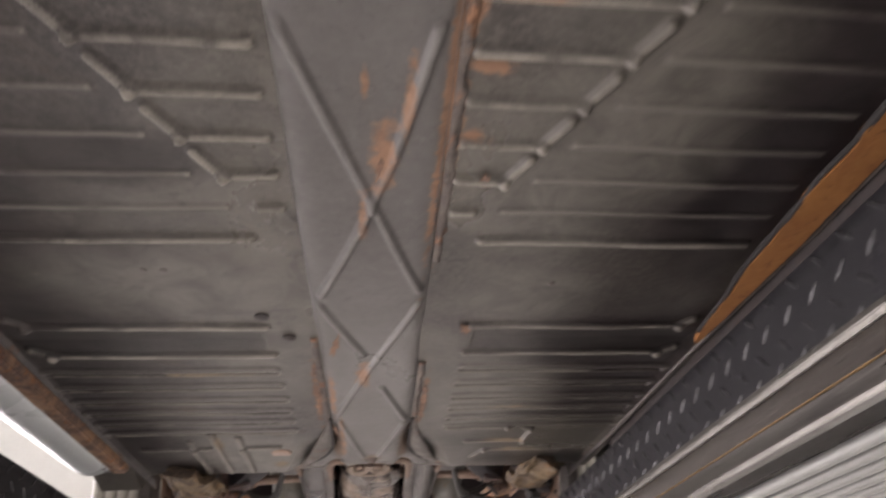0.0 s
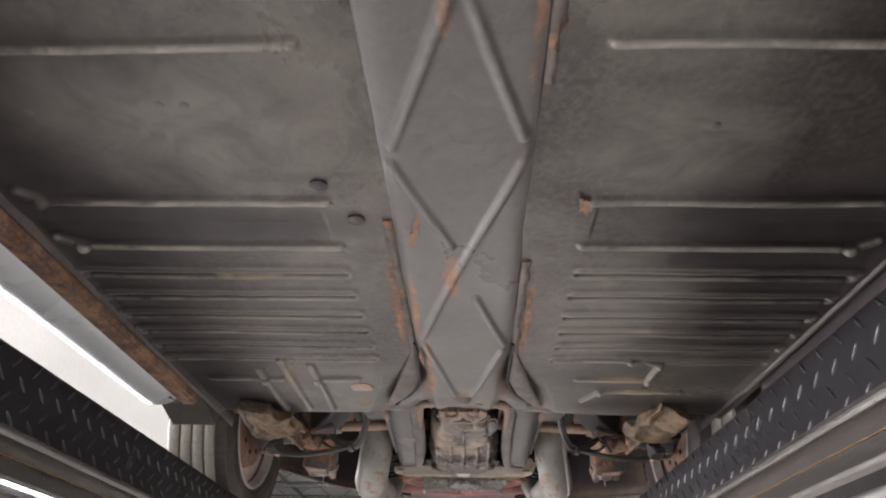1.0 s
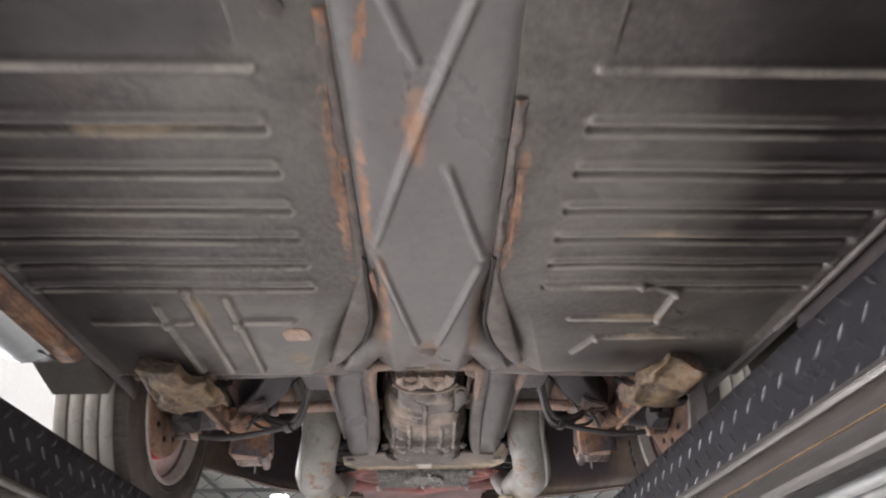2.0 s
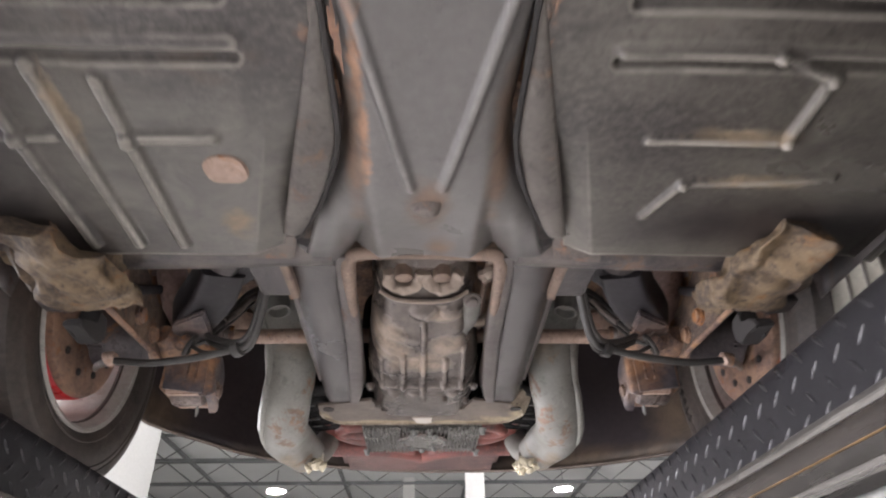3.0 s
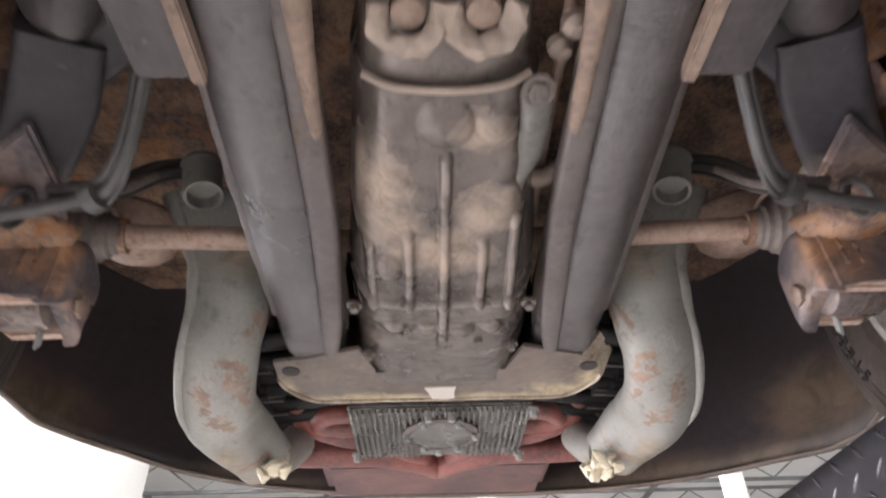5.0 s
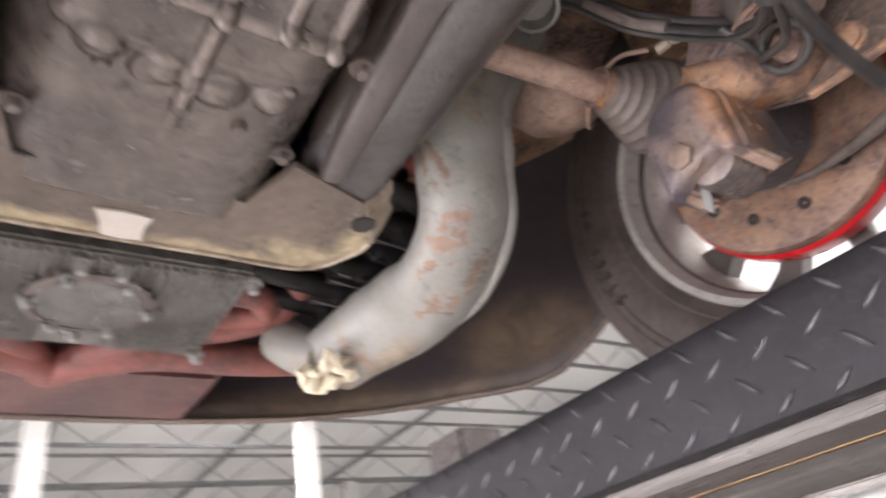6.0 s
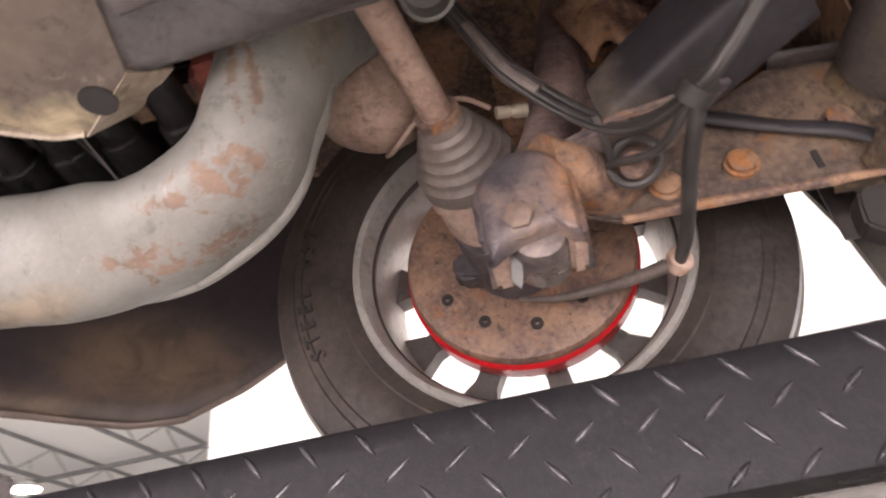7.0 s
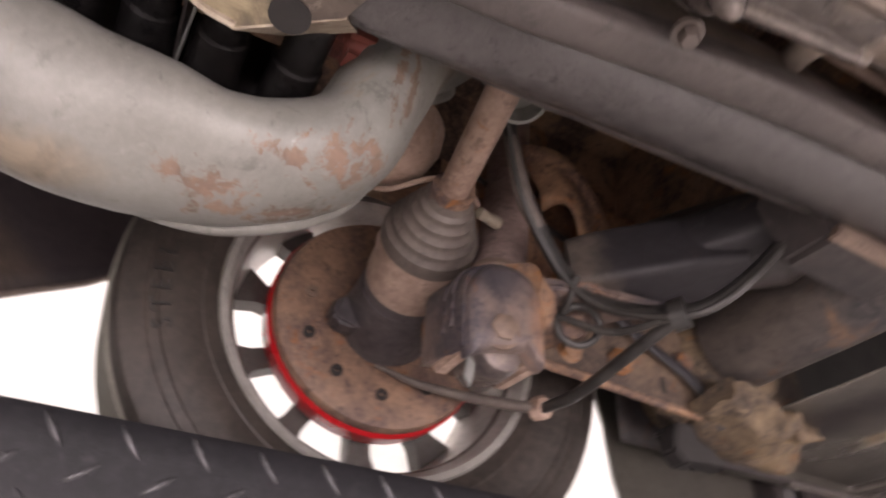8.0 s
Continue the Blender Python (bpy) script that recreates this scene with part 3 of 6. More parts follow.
def lathe(profile, centre, axis, seg=48, close=False):
    """profile: (distance along the axis, radius) pairs."""
    q = Vector(axis).normalized().to_track_quat("Z", "Y").to_matrix()
    bm, rings = bmesh.new(), []
    for h, r in profile:
        rings.append([bm.verts.new(Vector(centre) + q @ Vector((r * math.cos(2 * math.pi * j / seg), r * math.sin(2 * math.pi * j / seg), h))) for j in range(seg)])
    pairs = list(zip(rings, rings[1:])) + ([(rings[-1], rings[0])] if close else [])
    for a, b in pairs:
        for j in range(seg):
            bm.faces.new((a[j], a[(j + 1) % seg], b[(j + 1) % seg], b[j]))
    if not close:
        for ring in (rings[0], rings[-1]):
            if profile[rings.index(ring)][1] > 1e-4:
                bm.faces.new(ring)
    return bm


def block(lo, hi, bevel=0.003, seg=2, turn=None):
    bm = bmesh.new()
    bmesh.ops.create_cube(bm, size=1.0)
    lo, hi = Vector(lo), Vector(hi)
    for v in bm.verts:
        v.co = Vector(((lo[i] + hi[i]) / 2 + v.co[i] * (hi[i] - lo[i]) for i in range(3)))
    if bevel:
        bmesh.ops.bevel(bm, geom=bm.edges[:], offset=bevel, segments=seg, affect="EDGES", clamp_overlap=True)
    if turn:
        c = (lo + hi) / 2
        bmesh.ops.transform(bm, matrix=Matrix.Translation(c) @ turn.to_4x4() @ Matrix.Translation(-c), verts=bm.verts)
    return bm


def prism(outline, lo, hi, axis="z", bevel=0.0):
    """A plate with that outline (two coordinates), between lo and hi along the axis."""
    place = {"z": lambda a, b, h: (a, b, h), "x": lambda a, b, h: (h, a, b), "y": lambda a, b, h: (a, h, b)}[axis]
    bm = bmesh.new()
    one = [bm.verts.new(place(a, b, lo)) for a, b in outline]
    two = [bm.verts.new(place(a, b, hi)) for a, b in outline]
    bm.faces.new(one[::-1])
    bm.faces.new(two)
    n = len(one)
    for i in range(n):
        bm.faces.new((one[i], one[(i + 1) % n], two[(i + 1) % n], two[i]))
    if bevel:
        bmesh.ops.bevel(bm, geom=bm.edges[:], offset=bevel, segments=2, affect="EDGES", clamp_overlap=True)
    return bm


def sheet(name, xs, ys, place, mat, parent=None, label="", thick=0.0):
    """A grid of quads; place(u, v) gives the point."""
    X, Y = np.meshgrid(xs, ys)
    P = place(X, Y)
    co = np.stack([np.broadcast_to(p, X.shape) for p in P], -1).reshape(-1, 3)
    ny, nx = X.shape
    i = np.arange(nx * ny).reshape(ny, nx)
    quads = np.stack([i[:-1, :-1], i[1:, :-1], i[1:, 1:], i[:-1, 1:]], -1).reshape(-1, 4)
    me = bpy.data.meshes.new(name)
    me.from_pydata(co.tolist(), [], quads.tolist())
    me.materials.append(M[mat])
    me.shade_smooth()
    ob = new(name, me)
    if parent:
        ob.parent = parent
        if parent.type == "EMPTY":
            ob.matrix_parent_inverse = Matrix.Translation(-parent.location)
    if thick:
        mod = ob.modifiers.new("thickness", "SOLIDIFY")
        mod.thickness, mod.offset = thick, 0
    if label:
        ob["label"] = label
    return ob


def hexbolt(centre, axis, r=0.011, h=0.008):
    c, a = Vector(centre), Vector(axis).normalized()
    return merge(lathe([(-0.004, r * 1.5), (0, r * 1.5)], c, a, 16), lathe([(0, r), (h * 0.8, r), (h, r * 0.8)], c, a, 6))


def hump(d, w):
    """A pressed bead: height 1 on its line, 0 past w."""
    t = np.clip((1 - np.abs(d) / w) * 1.5, 0, 1)
    return t * t * (3 - 2 * t)


def bead(X, Y, a, b, w):
    """The bead along the stretch from a to b."""
    ax, ay, bx, by = *a, *b
    L = math.hypot(bx - ax, by - ay)
    t = np.clip(((X - ax) * (bx - ax) + (Y - ay) * (by - ay)) / L ** 2, 0, 1)
    return hump(np.hypot(X - ax - t * (bx - ax), Y - ay - t * (by - ay)), w)


def waves(X, Y, seed, scale):
    r = np.random.RandomState(seed)
    out = 0
    for k in range(7):
        f, a, p = scale * (0.6 + 1.4 * r.rand()), r.rand() * 6.28, r.rand() * 6.28
        out = out + np.sin((X * math.cos(a) + Y * math.sin(a)) * f + p)
    return out / 7


# ---- the building ----
tagged(part("floor", block((-14, -12, -0.2), (18, 34, 0.0), 0), "concrete"), "pale grey sealed concrete workshop floor", "floor", kind="structure")
tagged(part("ceiling", block((-14, -12, ROOF), (18, 34, ROOF + 0.1), 0), "roof"), "white corrugated sheet roof of the workshop", "ceiling", kind="structure")
# gaps in the west, east and bay walls: unseen openings for the fill
for nm, lo, hi in (("wall_west_1", (-3.35, -9, 0), (-3.2, 1.0, ROOF)), ("wall_west_2", (-3.35, 7.0, 0), (-3.2, 9.9, ROOF)), ("wall_west_3", (-3.35, 1.0, 3.15), (-3.2, 7.0, ROOF)), ("wall_east_1", (4.0, -9, 0), (4.15, -4.5, ROOF)), ("wall_east_2", (4.0, -0.5, 0), (4.15, 5.4, ROOF)), ("wall_east_3", (4.0, -4.5, 3.15), (4.15, -0.5, ROOF)), ("wall_bay_south_1", (-3.35, -9.15, 0), (-2.6, -9, ROOF)), ("wall_bay_south_2", (3.4, -9.15, 0), (4.15, -9, ROOF)), ("wall_bay_south_3", (-2.6, -9.15, 3.35), (3.4, -9, ROOF)), ("wall_north", (-14, 33.8, 0), (18, 34, ROOF)),
                   ("wall_south", (-14, -12.2, 0), (18, -12, ROOF)), ("wall_far_east", (18, -12, 0), (18.2, 34, ROOF)), ("wall_far_west", (-14.2, -12, 0), (-14, 34, ROOF))):
    tagged(part(nm, block(lo, hi, 0), "wall"), "plain white painted workshop wall", "wall", kind="structure")

for x, y in LAMPS:
    lamp = thing("ceiling_lamp", (x, y, ROOF - 0.5), "round white high-bay lamp hanging under the roof", "lamp", "workshop ceiling lamps")
    part("housing", lathe([(0.05, 0.05), (0.06, 0.12), (-0.06, 0.27), (-0.075, 0.27)], (x, y, ROOF - 0.5), (0, 0, 1), 24), "post", lamp)
    part("lens", lathe([(-0.08, 0.25), (-0.1, 0.24), (-0.11, 0.001)], (x, y, ROOF - 0.5), (0, 0, 1), 24), "lamp", lamp)
    part("stem", tube([(x, y, ROOF - 0.46), (x, y, ROOF)], 0.012, 8, 1), "truss", lamp)


def joist(y0):
    """A lattice joist across the hall."""
    ob = thing("roof_joist", (2, y0, ROOF - 0.55), "dark steel lattice joist under the roof", "joist", "roof joists", "structure")
    for z in (ROOF - 0.03, ROOF - 0.62):
        part("chord", block((-14, y0 - 0.03, z - 0.03), (18, y0 + 0.03, z + 0.03), 0), "truss", ob)
    bm = bmesh.new()
    webs = [tube([(-14 + 0.8 * i, y0, ROOF - (0.05 if i % 2 else 0.6)), (-13.2 + 0.8 * i, y0, ROOF - (0.6 if i % 2 else 0.05))], 0.016, 5, 1, False) for i in range(40)]
    part("web", merge(*webs), "truss", ob)


for k in range(10):
    joist(8.0 + 2.4 * k)
for i, x in enumerate((-6, -2.2, 1.4, 5.0, 8.5, 12)):
    tagged(part("purlin", block((x - 0.04, 6.2, ROOF - 0.2), (x + 0.04, 33, ROOF - 0.12), 0), "truss"), "dark roof purlin running along the hall", "purlin", "roof purlins", "structure")
for x, y in ((1.0, 14.0), (5.4, 14.0), (-0.3, 22), (1.6, 22), (9.6, 20)):
    tagged(part("column", block((x - 0.17, y - 0.12, 0), (x + 0.17, y + 0.12, ROOF - 0.02), 0.01), "post"), "white painted steel column of the hall", "column", "hall columns", "structure")


# ---- the lift ----
RAMP_Z, LIP = 1.693, 1.775


def runway(side, xin, width=0.56):
    s = 1 if side > 0 else -1
    x = lambda d: xin + s * d
    y0, y1 = -2.2, 4.9
    ob = thing("lift_runway", (x(width / 2), 1.4, 1.5), "black tread-plate runway of a vehicle lift with a steel jack rail", "vehicle lift", "lift runways")

    def strip(name, outline, mat, label="", bevel=0.0):
        return part(name, prism([(x(a), z) for a, z in outline], y0, y1, "y", bevel), mat, ob, label)

    strip("deck", [(0.03, RAMP_Z - 0.012), (0.03, RAMP_Z), (width, RAMP_Z), (width, RAMP_Z - 0.012)], "ramp")
    face = strip("side_plate", [(0.0, 1.652), (-0.001, 1.75), (0.001, LIP - 0.008), (0.006, LIP - 0.001), (0.012, LIP), (0.03, LIP - 0.003), (0.032, LIP - 0.01), (0.012, LIP - 0.012), (0.008, 1.652)],
                 "ramp", "black tread plate folded over the inner edge")
    # raised tread marks on the folded plate
    marks = bmesh.new()
    rows = 4
    for r in range(rows):
        for i in range(int((y1 - y0) / 0.052)):
            cy, cz = y0 + 0.03 + i * 0.052 + (0.026 if r % 2 else 0), 1.6765 + r * 0.0265
            if cz > LIP - 0.008:
                continue
            a = radians(52 if r % 2 else -38)
            rings = []
            for size, rise in ((1.0, 0.0005), (0.8, -0.0017), (0.42, -0.0029)):
                ring = []
                for k in range(10):
                    t = k / 10 * 2 * math.pi
                    u, w = math.cos(t) * 0.0165 * size, math.sin(t) * abs(math.sin(t)) ** 0.5 * 0.0034 * size
                    ring.append(marks.verts.new((x(rise), cy + u * math.cos(a) - w * math.sin(a), cz + u * math.sin(a) + w * math.cos(a))))
                rings.append(ring)
            marks.faces.new(rings[-1])
            for lower, upper in zip(rings, rings[1:]):
                for k in range(10):
                    marks.faces.new((lower[k], lower[(k + 1) % 10], upper[(k + 1) % 10], upper[k]))
    tagged(part("tread_mark", marks, "mark", ob, "raised tread marks, paler than the plate for their glints"), kind="stuff")
    strip("rail_edge", [(-0.046, 1.651), (-0.051, 1.648), (-0.052, 1.641), (-0.049, 1.636), (-0.044, 1.637), (0.004, 1.66), (0.004, 1.668)], "rail", "bright worn steel edge of the jack rail", 0.001)
    hollow = [(-0.045 + 0.0045 * k, 1.639 + 0.008 * math.sin(math.pi * k / 10) - 0.0009 * k) for k in range(11)]
    strip("rail_web", hollow + [(0.004, 1.655)], "rail_mid", "greasy hollow web of the rail")
    strip("rail_line", [(-0.001, 1.6298), (-0.001, 1.631), (0.01, 1.632), (0.01, 1.629)], "rail_line", "thin yellow rust line on the rail")
    strip("rail_flange", [(0.0, 1.629), (-0.006, 1.618), (-0.008, 1.606), (-0.012, 1.601), (-0.01, 1.596), (0.008, 1.595), (0.02, 1.6), (0.026, 1.629)], "rail", "pale worn lower flange", 0.001)
    strip("under_plate", [(0.03, 1.632), (0.03, 1.645), (width, 1.645), (width, 1.632)], "rail_dark")
    strip("outer_plate", [(width - 0.006, 1.56), (width - 0.006, LIP), (width, LIP), (width, 1.56)], "ramp")
    for k in range(6):
        part("pipe", tube([(x(0.09 + 0.046 * k), y0 + 0.1, 1.597), (x(0.09 + 0.046 * k), y1 - 0.1, 1.597)], 0.0095, 12, 1), "galv", ob, "galvanised line under the runway")
    for k in range(9):
        part("rail_bolt", hexbolt((x(0.035), y0 + 0.4 + 0.8 * k, 1.631), (0, 0, -1), 0.012, 0.02), "galv", ob)
    return ob


for x in (-1.5, 1.42):
    for y in (-1.9, 4.6):
        tagged(part("lift_post", block((x - 0.1, y - 0.1, 0), (x + 0.1, y + 0.1, 2.2), 0.01), "rail_dark"), "dark steel post of the vehicle lift", "lift post", "lift posts")
for y in (-1.9, 4.6):
    tagged(part("lift_crossbeam", block((-1.4, y - 0.07, 1.44), (1.32, y + 0.07, 1.528), 0.006), "rail_dark"), "dark steel crossbeam carrying the lift runways", "crossbeam", "lift crossbeams")
runway(1, 0.487)
runway(-1, -0.665)


# ---- the car, seen from below ----
car = thing("car", (0, 3.0, RAMP_Z), "old rear-engined car with rusty grey underside on a lift", "car")
PAN = 1.945
WY, WZ = 3.0, 2.035


def roughen(bm, amount, scale):
    for v in bm.verts:
        v.co += Vector((noise.noise(v.co * scale), noise.noise(v.co * scale + Vector((9, 3, 1))), noise.noise(v.co * scale + Vector((2, 7, 5))))) * amount
    return bm


def shift(Y):
    """The tunnel's small offset towards the front."""
    return -0.02 * np.clip((2.1 - Y) / 1.2, 0, 1.3)


def half_width(Y):
    return 0.099 + 0.116 * np.clip((Y - 2.25) / 0.32, 0, 1) ** 1.5


def pan_inner(Y):
    return np.clip(0.095 + 0.24 * (Y - 2.05), 0.092, 0.222)


def pan_relief(X, Y, side):
    """Pressed beads of one floor half; side is -1 or 1, X measured from the tunnel's middle, outward."""
    h = 0 * X
    for k in range(-9, 5):
        y = 0.911 + 0.0715 * k
        corner = 0.292 - 0.036 * k
        h += bead(X, Y, (0.12, y), (max(corner, 0.13), y), 0.009)
        if k < 4:
            h += bead(X, Y, (corner, y), (corner + 0.026, y - 0.043), 0.0105)
        h += 0.3 * bead(X, Y, (corner + 0.045, y), (0.6, y), 0.009)
    for y, w, a in ((1.27, 0.009, 0.17), (1.553, 0.011, 0.19), (1.675, 0.011, 0.19)):
        h += bead(X, Y, (a, y), (0.6, y), w)
    h += bead(X, Y, (0.6, 1.553), (0.62, 1.53), 0.014) + bead(X, Y, (0.6, 1.675), (0.63, 1.655), 0.014)
    for y in (1.775, 1.858, 1.94, 2.013, 2.087, 2.16):
        h -= 1.1 * bead(X, Y, (0.2, y), (0.645, y), 0.011)
        h += 0.5 * bead(X, Y, (0.2, y - 0.022), (0.645, y - 0.022), 0.018)
    if side < 0:
        for x, y0 in ((0.345, 2.19), (0.408, 2.17), (0.47, 2.22)):
            h += 1.2 * bead(X, Y, (x, y0), (x, 2.5), 0.011)
        h += bead(X, Y, (0.25, 2.277), (0.345, 2.277), 0.013) + bead(X, Y, (0.43, 2.277), (0.6, 2.277), 0.01)
    else:
        for a, b in (((0.2, 2.147), (0.36, 2.145)), ((0.36, 2.145), (0.432, 2.177)), ((0.432, 2.177), (0.427, 2.275)), ((0.427, 2.275), (0.264, 2.278)),
                     ((0.33, 2.358), (0.516, 2.34)), ((0.3, 2.43), (0.33, 2.36))):
            h += 0.8 * bead(X, Y, a, b, 0.009)
    return h


def floor_half(side):
    def place(U, Y):
        inner = pan_inner(Y)
        X = inner + U * (0.682 - inner)
        W = X
        z = PAN - 0.0085 * pan_relief(W, Y, side) + 0.0035 * waves(X, Y, 3 + side, 9) + 0.0012 * waves(X, Y, 8 + side, 40)
        edge = np.clip((X - 0.645) / 0.03, 0, 1)
        z = z - 0.012 * edge + 0.02 * np.clip((0.04 - (X - inner)) / 0.04, 0, 1) * np.clip((Y - 2.2) / 0.2, 0, 1)
        z = z + 0.004 * np.clip(1 - np.abs(Y - 1.615) / 0.05, 0, 1) * (X > 0.2)
        return side * X + shift(Y), Y, z
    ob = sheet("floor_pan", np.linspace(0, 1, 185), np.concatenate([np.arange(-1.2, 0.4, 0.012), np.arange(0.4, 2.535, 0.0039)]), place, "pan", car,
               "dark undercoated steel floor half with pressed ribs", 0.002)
    return ob


pans = {s: floor_half(s) for s in (-1, 1)}
for s, x, y in ((-1, 0.2, 1.515), (-1, 0.16, 1.6)):
    part("plug", lathe([(0, 0.013), (-0.006, 0.013), (-0.009, 0.007), (-0.009, 0.001)], (s * x, y, PAN), (0, 0, 1), 14), "iron_dark", pans[s])
for s, x, y in ((-1, 0.33, 1.36), (-1, 0.36, 1.36), (1, 0.3, 1.4), (-1, 0.52, 1.37)):
    part("plug", lathe([(0, 0.007), (-0.003, 0.006), (-0.004, 0.001)], (s * x, y, PAN), (0, 0, 1), 10), "flange", pans[s])
# bare metal patch on the floor
part("repair_patch", roughen(lathe([(0.004, 0.029), (-0.003, 0.027), (-0.004, 0.02), (-0.004, 0.001)], (-0.25, 2.335, PAN - 0.001), (0, 0, 1), 22), 0.006, 30), "shaft", pans[-1], "round pinkish bare patch")

# the tunnel's bottom plate with its crossed ridges
RIDGES = [((-0.107, 0.881), (0.072, 1.408)), ((0.056, 0.878), (0.018, 1.066)), ((-0.024, 1.223), (-0.092, 1.425)), ((0.018, 1.066), (-0.024, 1.223)),
          ((0.075, 1.45), (-0.02, 1.767)), ((-0.02, 1.767), (-0.082, 2.007)), ((0.019, 1.831), (0.082, 2.046)), ((-0.095, 1.46), (-0.02, 1.66)),
          ((-0.08, 2.05), (-0.02, 2.36)), ((0.08, 2.07), (0.02, 2.36)), ((-0.1, 0.83), (0.08, 0.3)), ((0.06, 0.83), (-0.12, 0.3))]


def fork_low(Y):
    """Height of the fork's flat underside along its length."""
    return np.interp(Y, [2.4, 2.6, 2.72, 2.95, 3.2, 3.3], [1.958, 1.973, 1.984, 1.971, 1.9465, 1.9465])


def tunnel_place(U, Y):
    hw = half_width(Y)
    X = U * hw + shift(Y)
    h = 0
    for a, b in RIDGES:
        h = h + bead(X, Y, a, b, 0.0082)
    f = np.clip((Y - 2.08) / 0.4, 0, 1)
    crown = np.abs(U) ** 7
    z = PAN - 0.012 - 0.007 * h + crown * (0.012 + 0.085 * f) + 0.002 * waves(X, Y, 21, 14)
    valley = np.clip(1 - (np.abs(U) / 0.62) ** 2, 0, 1)
    g = np.clip((Y - 2.3) / 0.3, 0, 1) ** 2
    z = z + g * (0.018 + 0.03 * valley)
    q = np.clip((np.abs(X) - 0.085) / 0.05, 0, 1)
    q = q * q * (3 - 2 * q)
    end = np.clip((Y - 2.42) / 0.16, 0, 1)
    Y = Y + 0.1 * end * q
    # towards its end the plate swells into the two arms
    cx = 0.14 + 0.036 * np.clip((Y - 2.46) / 0.18, 0, 1)
    d = (np.abs(X) - cx) / 0.053
    arm_z = np.maximum(fork_low(Y) + 0.0485 - 0.05 * np.sqrt(np.clip(1 - d * d, 0, 1)), fork_low(Y)) - 0.0035 + 0.009 * np.clip((Y - 2.55) / 0.09, 0, 1)
    near = np.clip((Y - 2.3) / 0.24, 0, 1)
    near = near * near * (3 - 2 * near) * np.clip((np.abs(X) - 0.07) / 0.05, 0, 1)
    return X, Y, z * (1 - near) + arm_z * near


sheet("tunnel", np.linspace(-1, 1, 61), np.arange(-1.2, 2.583, 0.006), tunnel_place, "tunnel", car, "smooth grey centre tunnel with crossed ridges", 0.002)
for s in (-1, 1):
    def seam(U, Y, s=s):
        ragged = 0.006 * waves(U * 30, Y, 31 + s, 60) + 0.004 * waves(U, Y, 41 + s, 190)
        hw = half_width(Y)
        X = s * (hw + 0.001 + U * (0.013 + ragged)) + shift(Y)
        z = PAN - 0.0035 - 0.002 * np.sin(U * 3.14) + 0.003 * waves(X, Y, 51 + s, 120) + 0.02 * np.clip((Y - 2.1) / 0.2, 0, 1)
        return X, Y, z
    def band(U, Y, s=s):
        a, b = half_width(Y) + 0.004, np.maximum(pan_inner(Y) + 0.004, half_width(Y) + 0.008)
        X = s * (a + U * (b - a)) + shift(Y)
        return X, Y, PAN - 0.004 - 0.005 * np.sin(U * 3.14) ** 0.7 * np.clip((Y - 2.08) / 0.1, 0, 1) + 0.002 * waves(X, Y, 81 + s, 60) + 0.02 * np.clip((Y - 2.36) / 0.2, 0, 1)
    sheet("side_band", np.linspace(0, 1, 12), np.arange(2.0, 2.494, 0.006), band, "flange", car, "dusty rounded flange beside the tunnel", 0.002)
    crack = [(s * (float(half_width(np.float64(y))) + 0.002) + float(shift(np.float64(y))), y, PAN - 0.008 + 0.04 * max(0, (y - 2.3) / 0.25) ** 2) for y in np.linspace(2.05, 2.54, 12)]
    part("crack", tube(crack, 0.0035, 6, 4, wobble=0.6), "void", car)
    for y0, y1 in ((-0.6, 1.33), (1.72, 2.16)) if s > 0 else ((1.6, 2.16),):
        sheet("seam_flange", np.linspace(0, 1, 7), np.arange(y0, y1, 0.006), seam, "rust_seam", car, "ragged rusty weld flange beside the tunnel", 0.001)
def rust_patch(x, y, rx, ry, z, seed, parent, turn=0.0):
    """A thin scab of rust with a ragged outline."""
    r = random.Random(seed)
    n, out = 64, []
    ph = [r.random() * 6.28 for _ in range(4)]
    for k in range(n):
        a = 2 * math.pi * k / n
        q = 0.62 + 0.22 * math.sin(2 * a + ph[0]) + 0.16 * math.sin(5 * a + ph[1]) + 0.13 * math.sin(9 * a + ph[2]) + 0.14 * r.random()
        u, v = rx * q * math.cos(a), ry * q * math.sin(a)
        out.append((x + u * math.cos(turn) - v * math.sin(turn), y + u * math.sin(turn) + v * math.cos(turn)))
    return part("rust_scab", prism(out, z - 0.0005, z + 0.0006), "scab", parent, "ragged orange rust scab", False)


for k, (x, y, rx, ry, turn) in enumerate(((0.005, 1.1, 0.012, 0.04, 0.2), (-0.075, 1.62, 0.01, 0.05, 0.1), (-0.03, 1.8, 0.01, 0.04, 0.3),
                                          (-0.09, 2.12, 0.006, 0.05, 0.0))):
    rust_patch(x, y, rx, ry, PAN - 0.0128 + (0.012 if y > 2.35 else 0), 100 + k, car, turn)
for k, (x, y, rx, ry) in enumerate(((0.17, 1.56, 0.012, 0.025), (0.118, 1.9, 0.006, 0.09), (0.12, 2.02, 0.005, 0.07), (0.14, 1.12, 0.008, 0.02))):
    rust_patch(x, y, rx, ry, PAN - 0.008, 200 + k, pans[1])
for k, (x, y, rx, ry) in enumerate(((-0.118, 1.92, 0.006, 0.1), (-0.122, 1.75, 0.005, 0.06))):
    rust_patch(x, y, rx, ry, PAN - 0.006, 300 + k, pans[-1])
part("drain_boss", roughen(lathe([(0.02, 0.026), (0.002, 0.023), (-0.008, 0.018), (-0.013, 0.011), (-0.014, 0.002)], (0, 2.41, PAN - 0.002), (0, -0.25, 1), 22), 0.008, 34), "rust_seam", car, "rusty drain boss at the tunnel's end")

